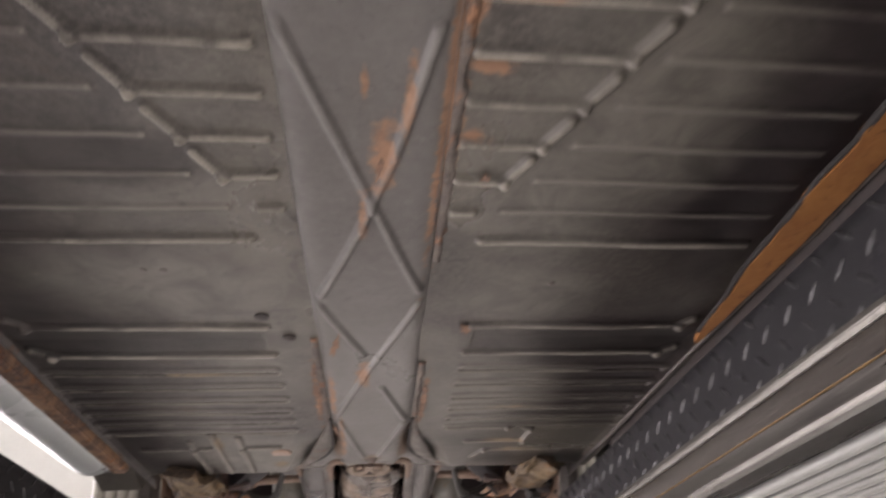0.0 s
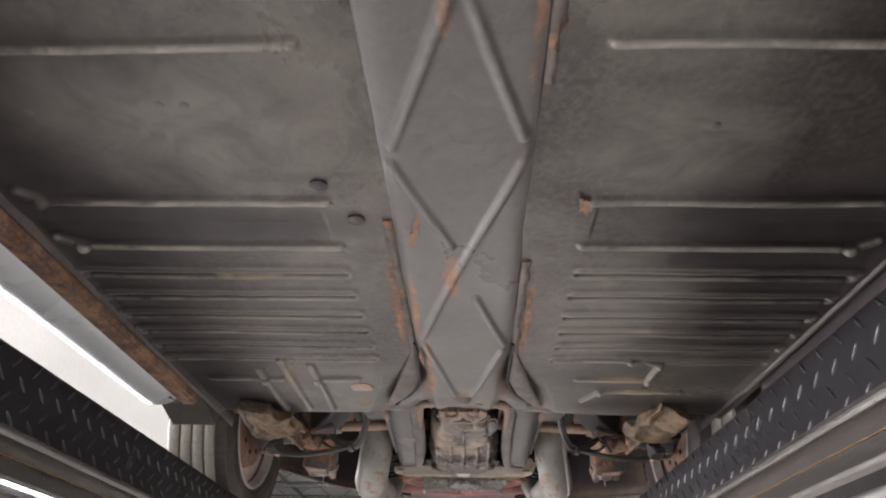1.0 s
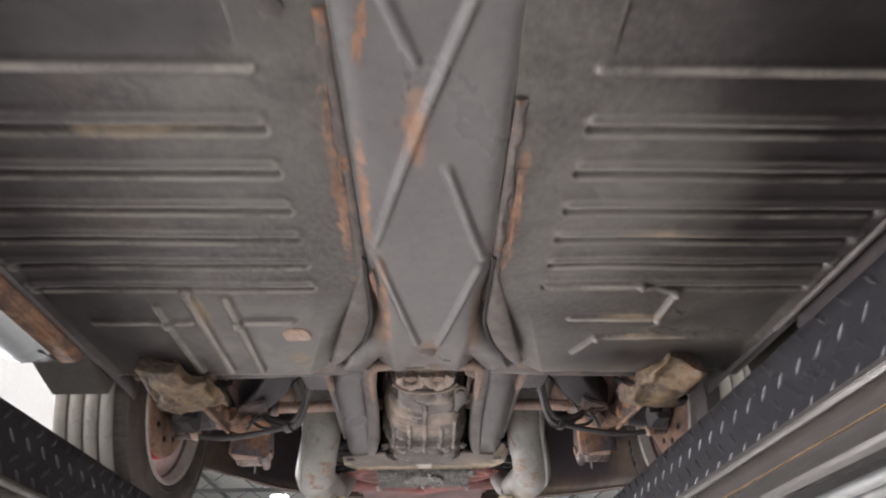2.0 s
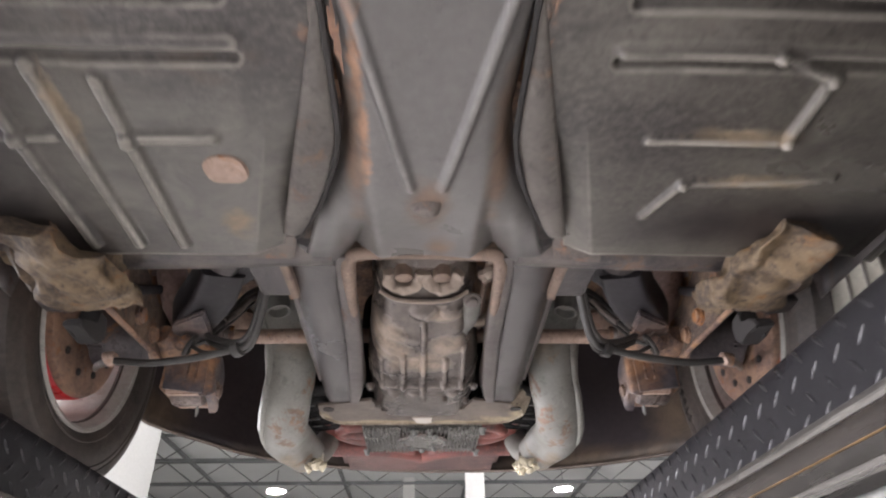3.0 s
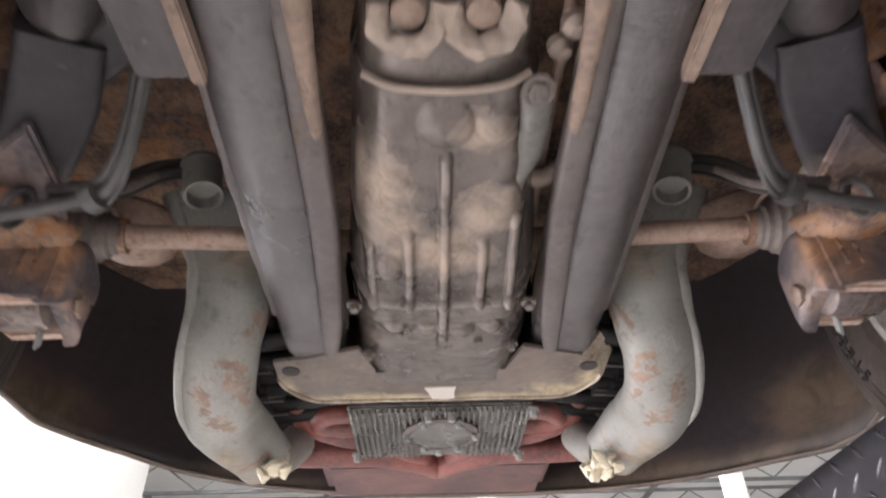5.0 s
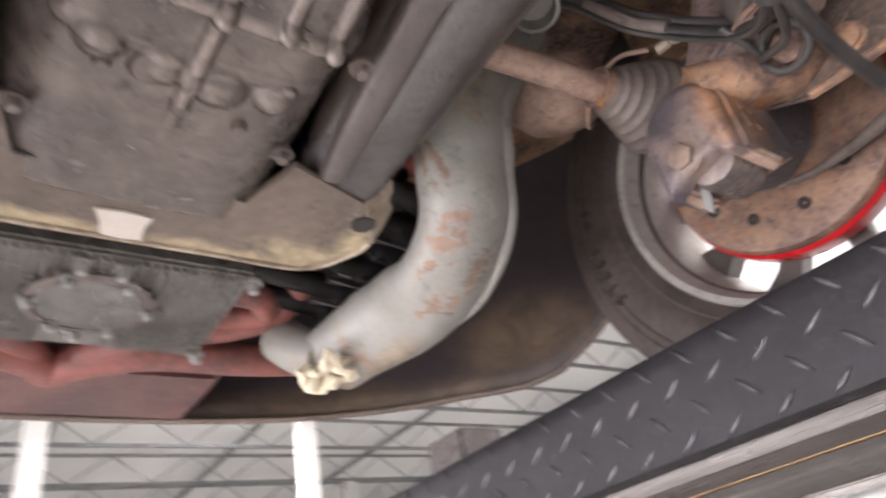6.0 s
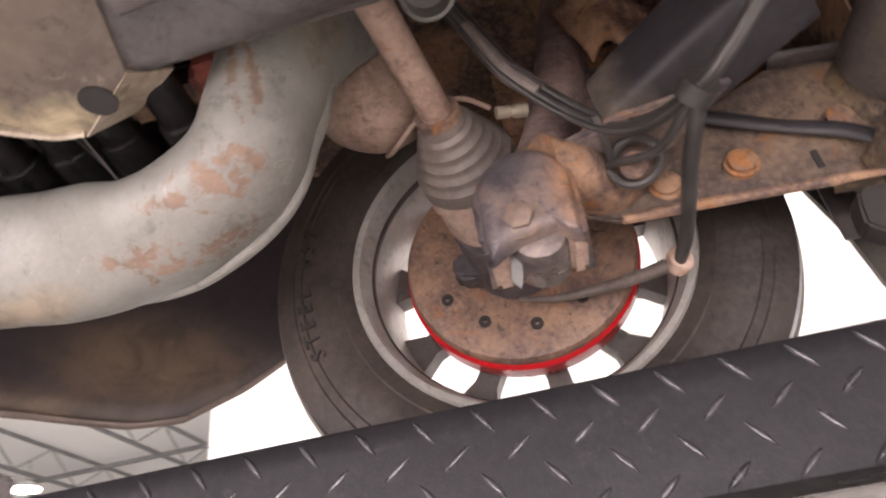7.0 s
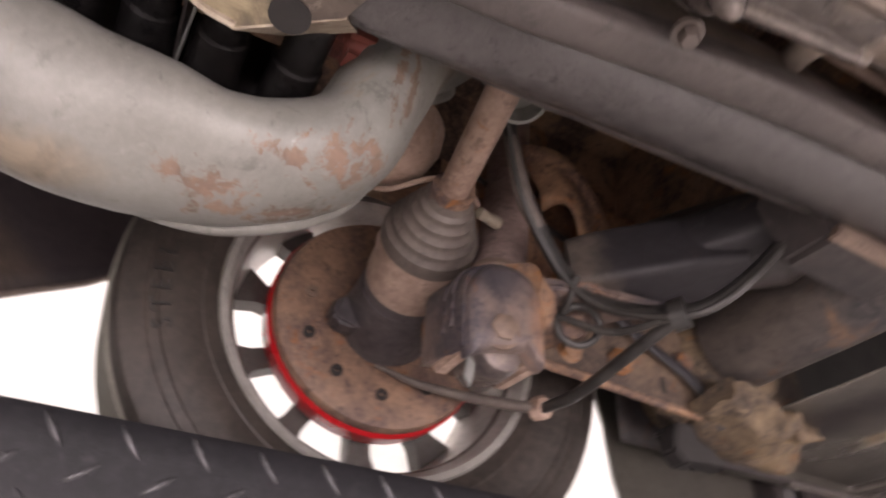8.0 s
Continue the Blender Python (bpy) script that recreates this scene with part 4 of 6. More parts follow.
# frame fork: two round arms, joined in front by a bridge
for s in (-1, 1):
    run = [(0.166, 2.55), (0.172, 2.6), (0.18, 2.66), (0.186, 2.73), (0.185, 2.95), (0.183, 3.12), (0.187, 3.22), (0.188, 3.25)]
    arm_mesh = tube([(s * x, y, float(fork_low(y)) + (0.0485 if y < 3.24 else 0.055)) for x, y in run], [0.05, 0.05, 0.05, 0.05, 0.05, 0.049, 0.044, 0.02], 36, 10, True, (1.08, 1.0))
    for v in arm_mesh.verts:
        v.co.z = max(v.co.z, float(fork_low(v.co.y)) + 0.014 * min(1, max(0, (v.co.y - 3.1) / 0.09)))
    arm = part("frame_arm", arm_mesh, "fork", car, "dark painted frame fork arm with a flat underside")
    web = tube([(s * 0.136, 2.6, float(fork_low(2.6)) + 0.02), (s * 0.138, 2.75, float(fork_low(2.75)) + 0.014), (s * 0.14, 2.95, float(fork_low(2.95)) + 0.012), (s * 0.15, 3.12, float(fork_low(3.12)) + 0.01), (s * 0.16, 3.2, float(fork_low(3.2)) + 0.014)], [0.016, 0.018, 0.019, 0.017, 0.012], 20, 8, True, (0.9, 0.8), 0.0, (0, 0, 1), 0.5)
    part("inner_flange", web, "web_dust", arm, "dusty bare inner flange of the arm")
    part("lower_flange", tube([(s * 0.232, 2.64, 2.02), (s * 0.238, 2.8, 2.016), (s * 0.236, 3.0, 2.002), (s * 0.232, 3.15, 1.99)], 0.006, 8, 6, True, (1.4, 0.5), 0.3), "web_dust", arm, "dusty outer weld flange of the arm")
    part("outer_seam", tube([(s * 0.12, 2.1, 1.955), (s * 0.15, 2.28, 1.975), (s * 0.2, 2.42, 2.01), (s * 0.222, 2.56, 2.03)], 0.007, 8, 8, wobble=0.5), "rust_seam", arm)
part("fork_bridge", block((-0.16, 2.52, 2.0), (0.16, 2.585, 2.06), 0.015, 4), "fork", car)
part("opening_lip", tube([(-0.137, 2.9, 1.99), (-0.131, 2.8, 1.986), (-0.128, 2.66, 1.985), (-0.122, 2.615, 1.987), (-0.1, 2.598, 1.988), (0, 2.596, 1.988), (0.1, 2.598, 1.988), (0.122, 2.615, 1.987), (0.128, 2.66, 1.985), (0.131, 2.8, 1.986), (0.137, 2.9, 1.99)], [0.004, 0.008, 0.0125, 0.0125, 0.0125, 0.0125, 0.0125, 0.0125, 0.0125, 0.008, 0.004], 12, 8, True, (1, 0.9), 0.15), "fork_inner", car, "dusty pale lip of the fork opening")
part("bridge_inside", block((-0.125, 2.59, 1.992), (0.125, 2.612, 2.08), 0.006), "fork_inner", car)

# torsion tube and its brackets
for s in (-1, 1):
    part("torsion_tube", tube([(s * 0.15, 2.59, 2.03), (s * 0.35, 2.59, 2.022), (s * 0.485, 2.59, 2.02)], 0.06, 28, 1), "tube_grime", car, "dark cross tube behind the floor with dusty rust")
    part("pivot_bracket", prism([(2.53, 2.0), (2.6, 1.975), (2.74, 1.985), (2.76, 2.06), (2.6, 2.1)], s * 0.225, s * 0.29, "x", 0.006), "iron_dark", car)
    part("bracket_edge", prism([(2.56, 1.99), (2.6, 1.972), (2.745, 1.982), (2.735, 2.0), (2.6, 1.99)], s * 0.222, s * 0.236, "x", 0.002), "fork_inner", car, "pale scraped bracket edge")
    part("corner_gusset", roughen(prism([(s * 0.19, 2.512), (s * 0.235, 2.512), (s * 0.275, 2.545), (s * 0.28, 2.585), (s * 0.205, 2.58)], 1.964, 1.976, "z", 0.003), 0.005, 30), "rust_seam", car, "rust-stained gusset")

# mounting plate across the fork's ends
outline = [(-0.25, 3.232), (-0.252, 3.285), (-0.242, 3.32), (-0.2, 3.364), (0.2, 3.362), (0.246, 3.312), (0.256, 3.287), (0.214, 3.226), (0.2, 3.222), (0.12, 3.195), (0.1, 3.268), (-0.1, 3.268), (-0.12, 3.195), (-0.2, 3.222)]
plate = part("mount_plate", prism(outline, 1.957, 1.964, "z", 0.0015), "xplate", car, "dusty brown plate joining the fork ends")
part("plate_lip", tube([(-0.251, 3.287, 1.958), (-0.242, 3.321, 1.958), (-0.2, 3.364, 1.958), (-0.1, 3.365, 1.958), (0, 3.365, 1.958), (0.1, 3.364, 1.958), (0.2, 3.362, 1.958), (0.243, 3.317, 1.958), (0.252, 3.287, 1.958)], 0.0042, 8, 6, flat=(0.7, 1.3)), "xlip", plate, "pale chipped lip")
for s in (-1, 1):
    part("hole", lathe([(0, 0.0135), (-0.002, 0.0135), (-0.002, 0.001)], (s * 0.2275, 3.258, 1.957), (0, 0, 1), 18), "void", plate)
tab = bmesh.new()
tab_low = [tab.verts.new(q) for q in ((0.212, 3.226, 1.956), (0.256, 3.288, 1.956), (0.268, 3.258, 1.984), (0.242, 3.21, 1.986))]
tab_high = [tab.verts.new(v.co + Vector((-0.002, 0.002, 0.004))) for v in tab_low]
tab.faces.new(tab_low)
tab.faces.new(tab_high[::-1])
for k in range(4):
    tab.faces.new((tab_low[k], tab_low[(k + 1) % 4], tab_high[(k + 1) % 4], tab_high[k]))
part("folded_tab", roughen(tab, 0.002, 30), "xlip", plate, "pale corner of the plate bent upward", False)
part("label", prism([(-0.026, 3.32), (-0.004, 3.317), (0.025, 3.319), (0.022, 3.338), (0.024, 3.359), (0.004, 3.361), (-0.014, 3.359), (-0.018, 3.34)], 1.954, 1.9568, "z"), "tape", plate, "worn pale sticker patch")


# ---- gearbox ----
def loft(sections, seg=36, power=3.0):
    """sections: (y, half width, low z, high z, middle x)."""
    bm, rings = bmesh.new(), []
    for y, w, z0, z1, cx in sections:
        ring = []
        for j in range(seg):
            a = 2 * math.pi * j / seg
            c, s_ = math.cos(a), math.sin(a)
            ring.append(bm.verts.new((cx + w * math.copysign(abs(c) ** (2 / power), c), y, (z0 + z1) / 2 + (z1 - z0) / 2 * math.copysign(abs(s_) ** (2 / power), s_))))
        rings.append(ring)
    for a, b in zip(rings, rings[1:]):
        for j in range(seg):
            bm.faces.new((a[j], a[(j + 1) % seg], b[(j + 1) % seg], b[j]))
    bm.faces.new(rings[0])
    bm.faces.new(rings[-1])
    return bm


gear = part("gearbox", roughen(loft([(2.64, 0.05, 2.02, 2.16, 0), (2.66, 0.082, 2.0, 2.2, 0), (2.74, 0.088, 1.99, 2.2, 0), (2.77, 0.1, 1.985, 2.22, 0), (2.8, 0.092, 1.985, 2.22, 0), (2.86, 0.098, 1.975, 2.24, -0.004), (2.92, 0.104, 1.97, 2.26, -0.004),
                                 (2.98, 0.108, 1.965, 2.28, 0), (3.03, 0.11, 1.955, 2.3, 0), (3.045, 0.118, 1.945, 2.3, 0)], 56, 3.2), 0.004, 22), "trans", car, "dusty oily cast alloy gearbox")
part("bellhousing", roughen(loft([(3.045, 0.114, 1.948, 2.3, 0), (3.1, 0.122, 1.948, 2.3, 0), (3.2, 0.13, 1.955, 2.32, 0), (3.3, 0.14, 1.97, 2.34, 0)], 56, 3.6), 0.003, 26), "bell", gear, "oil-wet bell housing")
def gear_place(U, Y):
    w = 0.088 + 0.03 * np.clip((Y - 2.72) / 0.3, 0, 1) + 0.012 * np.clip((Y - 3.05) / 0.2, 0, 1)
    X = U * w
    z = 1.992 - 0.05 * np.clip((Y - 2.72) / 0.32, 0, 1) + 0.012 * np.clip((Y - 3.06) / 0.2, 0, 1)
    h = 0 * X
    for x, a, b, k in ((0.0, 2.83, 3.2, 1.3), (0.045, 2.95, 3.04, 1.1), (-0.042, 2.93, 3.04, 1.1), (0.083, 2.92, 3.05, 1.3), (-0.088, 2.96, 3.05, 1.1)):
        h = h + k * bead(X, Y, (x, a), (x, b), 0.0075)
    for a, b, k in (((-0.1, 2.845), (-0.02, 2.885), 0.6), ((-0.1, 2.9), (-0.02, 2.935), 0.5), ((0.02, 2.93), (0.09, 2.88), 0.4), ((0.015, 2.86), (0.09, 2.84), 0.3)):
        h = h + k * bead(X, Y, a, b, 0.022)
    h = h + 1.9 * np.clip(1 - np.abs(Y - 3.045) / 0.009, 0, 1) ** 0.5
    for y in (3.095,):
        h = h + 0.35 * bead(X, Y, (-0.09, y + 0.008), (0.09, y), 0.01)
    for x, y, r in ((-0.02, 3.115, 0.013), (0.022, 3.12, 0.015), (0.065, 3.115, 0.012), (-0.065, 3.11, 0.012), (0.0, 2.79, 0.02), (0.05, 2.79, 0.014), (-0.07, 2.99, 0.016)):
        h = h + 1.4 * np.clip(1.4 - np.hypot(X - x, Y - y) / r, 0, 1) ** 0.6
    pocket = 0.5 * np.clip(waves(X, Y, 71, 90) * 2, -1, 1) + 0.3 * waves(X, Y, 72, 210)
    fade = np.clip((3.19 - Y) / 0.05, 0.12, 1)
    z = z - 0.0075 * h * fade - 0.0009 * pocket * fade + 0.07 * np.abs(U) ** 7
    return X, Y, z


sheet("gearbox_underside", np.linspace(-1, 1, 91), np.arange(2.75, 3.3, 0.0028), gear_place, "trans", gear, "ribbed oily underside of the gearbox", 0.003)
for x, y in ((-0.112, 3.05), (0.108, 3.05), (-0.05, 3.045), (0.055, 3.045), (-0.105, 3.2), (0.1, 3.18)):
    part("flange_bolt", hexbolt((x, y, 1.936 if y < 3.1 else 1.95), (0, 0, -1), 0.0065, 0.008), "bell", gear)
for s, x in ((-1, -0.035), (1, 0.03)):
    part("front_mount", roughen(tube([(x - 0.028, 2.668, 1.995), (x - 0.024, 2.69, 1.985), (x, 2.702, 1.98), (x + 0.024, 2.69, 1.985), (x + 0.028, 2.668, 1.995)], 0.011, 10, 8, True, (1, 1), 0.25), 0.006, 70), "trans_dust", gear, "horseshoe mount bracket")
    part("mount_bush", lathe([(0.02, 0.016), (-0.006, 0.015), (-0.01, 0.008), (-0.01, 0.001)], (x, 2.672, 1.99), (0, 0, 1), 18), "bolt", gear)
part("nose_groove", tube([(-0.08, 2.745, 2.0), (-0.05, 2.748, 1.984), (0, 2.75, 1.98), (0.05, 2.748, 1.984), (0.08, 2.745, 2.0)], 0.004, 8, 6), "trans_dust", gear)
post = part("earth_strap", tube([(0.088, 2.76, 1.995), (0.09, 2.8, 1.985), (0.088, 2.84, 1.985), (0.078, 2.88, 1.98), (0.085, 2.95, 1.985)], [0.017, 0.016, 0.014, 0.009, 0.006], 12, 8, True, (1, 0.5)), "sump", gear, "pale braided earth strap")
part("strap_bolt", hexbolt((0.088, 2.755, 1.985), (0, -0.3, -1), 0.011), "rust_seam", post)
part("gear_lever", tube([(0.09, 2.9, 2.02), (0.115, 2.91, 2.02), (0.14, 2.9, 2.03)], 0.011, 10, 6), "trans_dust", gear)

for k, (x0, y0, z0) in enumerate(((0.112, 2.66, 2.03), (0.116, 2.7, 2.02), (0.11, 2.735, 2.035))):
    part("side_stud", lathe([(0, 0.004), (0, 0.012), (0.01, 0.013), (0.014, 0.009), (0.02, 0.008)], (x0, y0, z0), (0.2, 0.1, -1), 14), "trans_dust", gear)
part("side_line", tube([(0.113, 2.62, 2.05), (0.118, 2.7, 2.045), (0.116, 2.85, 2.04), (0.12, 3.0, 2.05)], 0.006, 10, 8), "shaft", gear, "thin rusty line beside the gearbox")
for k, (x0, y0, r0) in enumerate(((-0.03, 3.12, 0.014), (0.03, 3.125, 0.013), (0.0, 3.15, 0.008), (-0.06, 3.13, 0.007), (0.07, 3.1, 0.007), (0.05, 3.155, 0.006))):
    part("casting_boss", roughen(lathe([(0.006, r0 * 1.3), (-0.002, r0 * 1.1), (-0.006, r0 * 0.8), (-0.007, 0.001)], (x0, y0, 1.944), (0, 0, 1), 16), 0.003, 50), "bell", gear)
part("seam_slot", block((-0.1, 3.2635, 1.955), (0.075, 3.2675, 1.9575), 0.0005, 1), "void", gear)

# ---- engine underside ----
engine = part("engine", loft([(3.28, 0.16, 1.985, 2.3, 0), (3.4, 0.17, 1.975, 2.3, 0), (3.62, 0.17, 1.975, 2.3, 0), (3.7, 0.12, 2.02, 2.3, 0)], 40, 6), "black", car, "black flat engine case with oily cylinders")
sump = part("sump_plate", block((-0.157, 3.388, 1.953), (0.157, 3.61, 1.976), 0.004), "sump", engine, "finned alloy sump plate")
for k in range(31):
    x = -0.15 + k * 0.01
    part("fin", block((x - 0.0022, 3.395, 1.946), (x + 0.0022, 3.6 if abs(x) > 0.03 else 3.56, 1.955), 0.001, 1), "sump", sump)
part("cover_ring", lathe([(0, 0.068), (-0.009, 0.068), (-0.011, 0.064), (-0.011, 0.056), (-0.006, 0.054), (-0.006, 0.04)], (0.003, 3.487, 1.952), (0, 0, 1), 40), "bell", sump, "dark oily cover ring")
part("drain_cover", lathe([(0.004, 0.055), (-0.008, 0.054), (-0.0095, 0.05), (-0.009, 0.001)], (0.003, 3.487, 1.95), (0, 0, 1), 40), "sump", sump, "round drain cover")
for k in range(6):
    a = k * math.pi / 3
    part("cover_nut", hexbolt((0.003 + 0.061 * math.cos(a), 3.487 + 0.061 * math.sin(a), 1.941), (0, 0, -1), 0.006, 0.008), "galv", sump)
for x, y in ((-0.02, 3.41), (0.02, 3.412), (0.0, 3.565), (-0.155, 3.59), (0.158, 3.4), (0.155, 3.6)):
    part("stud", hexbolt((x, y, 1.948), (0, 0, -1), 0.007, 0.012), "galv", engine)
for s in (-1, 1):
    for k, y in enumerate((3.24, 3.295, 3.343, 3.392, 3.455, 3.505)):
        rod = part("pushrod_tube", tube([(s * 0.14, y - 0.006, 2.012), (s * 0.24, y - 0.003, 2.0), (s * 0.346, y, 1.99)], 0.0165, 20, 1), "black", engine, "glossy black pushrod tube")
        part("sleeve", lathe([(-0.045, 0.016), (-0.043, 0.0195), (0.0, 0.021), (0.004, 0.025), (0.01, 0.025), (0.012, 0.018)], (s * 0.338, y, 1.991), (s, 0.02, -0.09), 22), "black", rod)
    for k in range(9):
        part("cylinder_fin", block((s * (0.17 + 0.014 * k) - 0.002, 3.2, 2.02), (s * (0.17 + 0.014 * k) + 0.002, 3.56, 2.15), 0.001, 1), "black", engine)
    for k, y in enumerate((3.318, 3.405, 3.424, 3.48)):
        part("fin_edge", tube([(s * 0.272, y - 0.004, 1.985), (s * 0.344, y + 0.003, 1.981)], 0.0011, 6, 1), "galv", engine, "bright bare fin edge")
        part("baffle", block((min(s * 0.27, s * 0.346), y + 0.002, 1.985), (max(s * 0.27, s * 0.346), y + 0.004, 2.03), 0), "iron_dark", engine)
    part("head_rail", roughen(block((min(s * 0.35, s * 0.385), 3.215, 1.985), (max(s * 0.35, s * 0.385), 3.58, 2.08), 0.012, 3), 0.003, 30), "black", engine)
    part("rail_bolt", lathe([(-0.01, 0.013), (0.004, 0.013), (0.01, 0.008), (0.011, 0.001)], (s * 0.345, 3.255, 1.99), (0, -0.4, -1), 16), "black", engine)
    part("side_cover", roughen(block((min(s * 0.26, s * 0.3), 3.16, 2.0), (max(s * 0.26, s * 0.3), 3.22, 2.06), 0.01, 3), 0.006, 40), "red", engine)

# ---- exhaust ----
for s in (-1, 1):
    centre = [(0.312, 3.125, 2.17), (0.31, 3.153, 2.08), (0.311, 3.17, 2.005), (0.32, 3.194, 1.947), (0.332, 3.258, 1.914), (0.332, 3.335, 1.91), (0.317, 3.415, 1.909), (0.301, 3.49, 1.904)]
    girth = [0.092, 0.055, 0.048, 0.048, 0.049, 0.048, 0.044, 0.04]
    mirrored = [Vector((s * x, y, z)) for x, y, z in centre]
    ex = part("heat_exchanger", tube(mirrored, girth, 40, 14, True, (1.2, 0.8), 0.04, (0.06 * s, 1, 0.25)), "silver", car, "dull silver pressed heat exchanger with rust scars")
    rim_line = []
    for k, (c, r) in enumerate(zip(mirrored, girth)):
        t = (mirrored[min(k + 1, 7)] - mirrored[max(k - 1, 0)]).normalized()
        out = Vector((0, t.z, -t.y)).normalized()
        rim_line.append(c + Vector((s * 0.9 * r, 0, 0)) + out * (0.58 * r))
    part("seam_flange", tube(rim_line, [0.016, 0.011, 0.008, 0.0065, 0.0055, 0.005, 0.0045, 0.004], 10, 14, True, (1.0, 0.7), 0.2), "silver", ex)
    part("collar", lathe([(0.02, 0.001), (0.02, 0.021), (0.0, 0.022), (0.0, 0.026), (0.05, 0.027), (0.055, 0.031), (0.064, 0.03), (0.064, 0.001)], (s * 0.322, 3.02, 2.098), (s * 0.25, 0.1, 1), 28), "silver", ex, "short pale hot-air collar")
    part("end_pipe", tube([(s * 0.292, 3.48, 1.905), (s * 0.278, 3.53, 1.935), (s * 0.268, 3.57, 1.97)], 0.034, 16, 8), "silver", ex)
    for k in range(12 if s > 0 else 4):
        blob = lathe([(-0.009, 0.003), (-0.005, 0.008 + 0.003 * (k % 3)), (0.004, 0.009), (0.01, 0.003)], (s * (0.252 + 0.014 * (k % 4)), 3.42 + 0.014 * (k // 2), 1.862 + 0.006 * (k % 3)), (0.3, 0.2, -1), 10)
        part("sealing_paste", roughen(blob, 0.012, 60), "putty", ex, "crumbling pale exhaust paste")
part("header_pipe", tube([(-0.36, 3.655, 1.985), (-0.25, 3.665, 1.98), (-0.12, 3.67, 1.98), (-0.03, 3.715, 1.98), (0.0, 3.76, 1.985), (0.03, 3.715, 1.98), (0.12, 3.67, 1.98), (0.25, 3.665, 1.98), (0.36, 3.655, 1.985)], 0.026, 18, 10), "red", car, "red oxide exhaust header pipe")
for s in (-1, 1):
    part("header_branch", tube([(s * 0.265, 3.45, 2.02), (s * 0.25, 3.54, 2.0), (s * 0.19, 3.575, 1.985), (s * 0.1, 3.62, 1.985), (s * 0.03, 3.7, 1.985)], 0.022, 16, 10), "red", car)
    part("header_loop", tube([(s * 0.15, 3.5, 1.995), (s * 0.2, 3.495, 1.99), (s * 0.225, 3.53, 1.99), (s * 0.19, 3.555, 1.99), (s * 0.14, 3.55, 1.99)], 0.019, 14, 10), "red", car)
part("muffler", roughen(block((-0.25, 3.715, 1.975), (0.25, 3.93, 2.12), 0.022, 4), 0.004, 14), "red_dark", car, "red-brown box silencer")

# ---- rear wings and apron: one curved skin ----
def skirt_plan(u):
    a = np.abs(u) * math.pi / 2
    return np.sign(u) * 0.93 * np.sin(a) ** (2 / 2.6), 3.0 + 0.94 * np.cos(a) ** (2 / 2.6)


def skirt_low(u):
    """Height of the lower edge round the tail; it hangs a little askew."""
    return np.interp(u, [-1, -0.8, -0.62, -0.46, -0.36, -0.2, 0, 0.3, 0.5, 0.6, 0.66, 0.73, 0.8, 0.9, 1], [2.3, 2.12, 2.042, 2.03, 2.014, 1.999, 1.983, 1.974, 1.968, 1.957, 1.964, 2.01, 2.076, 2.2, 2.34])


def skirt_place(U, V):
    x, y = skirt_plan(np.clip(U, -0.999, 0.999))
    low = skirt_low(U)
    bow = np.sin(np.clip(V, 0, 1) * math.pi / 2)
    inward = 1 - 0.38 * V ** 2 + 0.05 * np.sin(V * 3.1)
    return x * inward, 3.0 + (y - 3.0) * inward, low + (2.62 - low) * bow


body = sheet("rear_wing_skin", np.linspace(-0.999, 0.999, 161), np.linspace(0, 1, 30), skirt_place, "fender", car, "dark undercoated inside of the rear wings and apron", 0.003)
def lip_place(U, V):
    x, y = skirt_plan(np.clip(U, -0.999, 0.999))
    k = 1 - 0.018 * V
    return x * k, 3.0 + (y - 3.0) * k, skirt_low(U) - 0.004 + 0.006 * np.sin(V * 3.14) - 0.012 * np.sin(V * 3.14)
sheet("wing_edge", np.linspace(-0.999, 0.999, 161), np.linspace(0, 1, 5), lip_place, "fender_edge", body, "dusty rolled wing edge", 0.002)
# added ceiling over the axle: keeps light from leaking in, bounces some down
part("body_floor", block((-0.9, 1.0, 2.42), (0.9, 3.7, 2.45), 0), "cavity", car, "rusty sheet added to close the body above the axle")
def bulkhead_place(X, Z):
    return X, 2.63 + 0.012 * waves(X, Z, 61, 12) + 0.03 * np.sin(np.clip((np.abs(X) - 0.3) / 0.15, 0, 1) * 3.14), Z


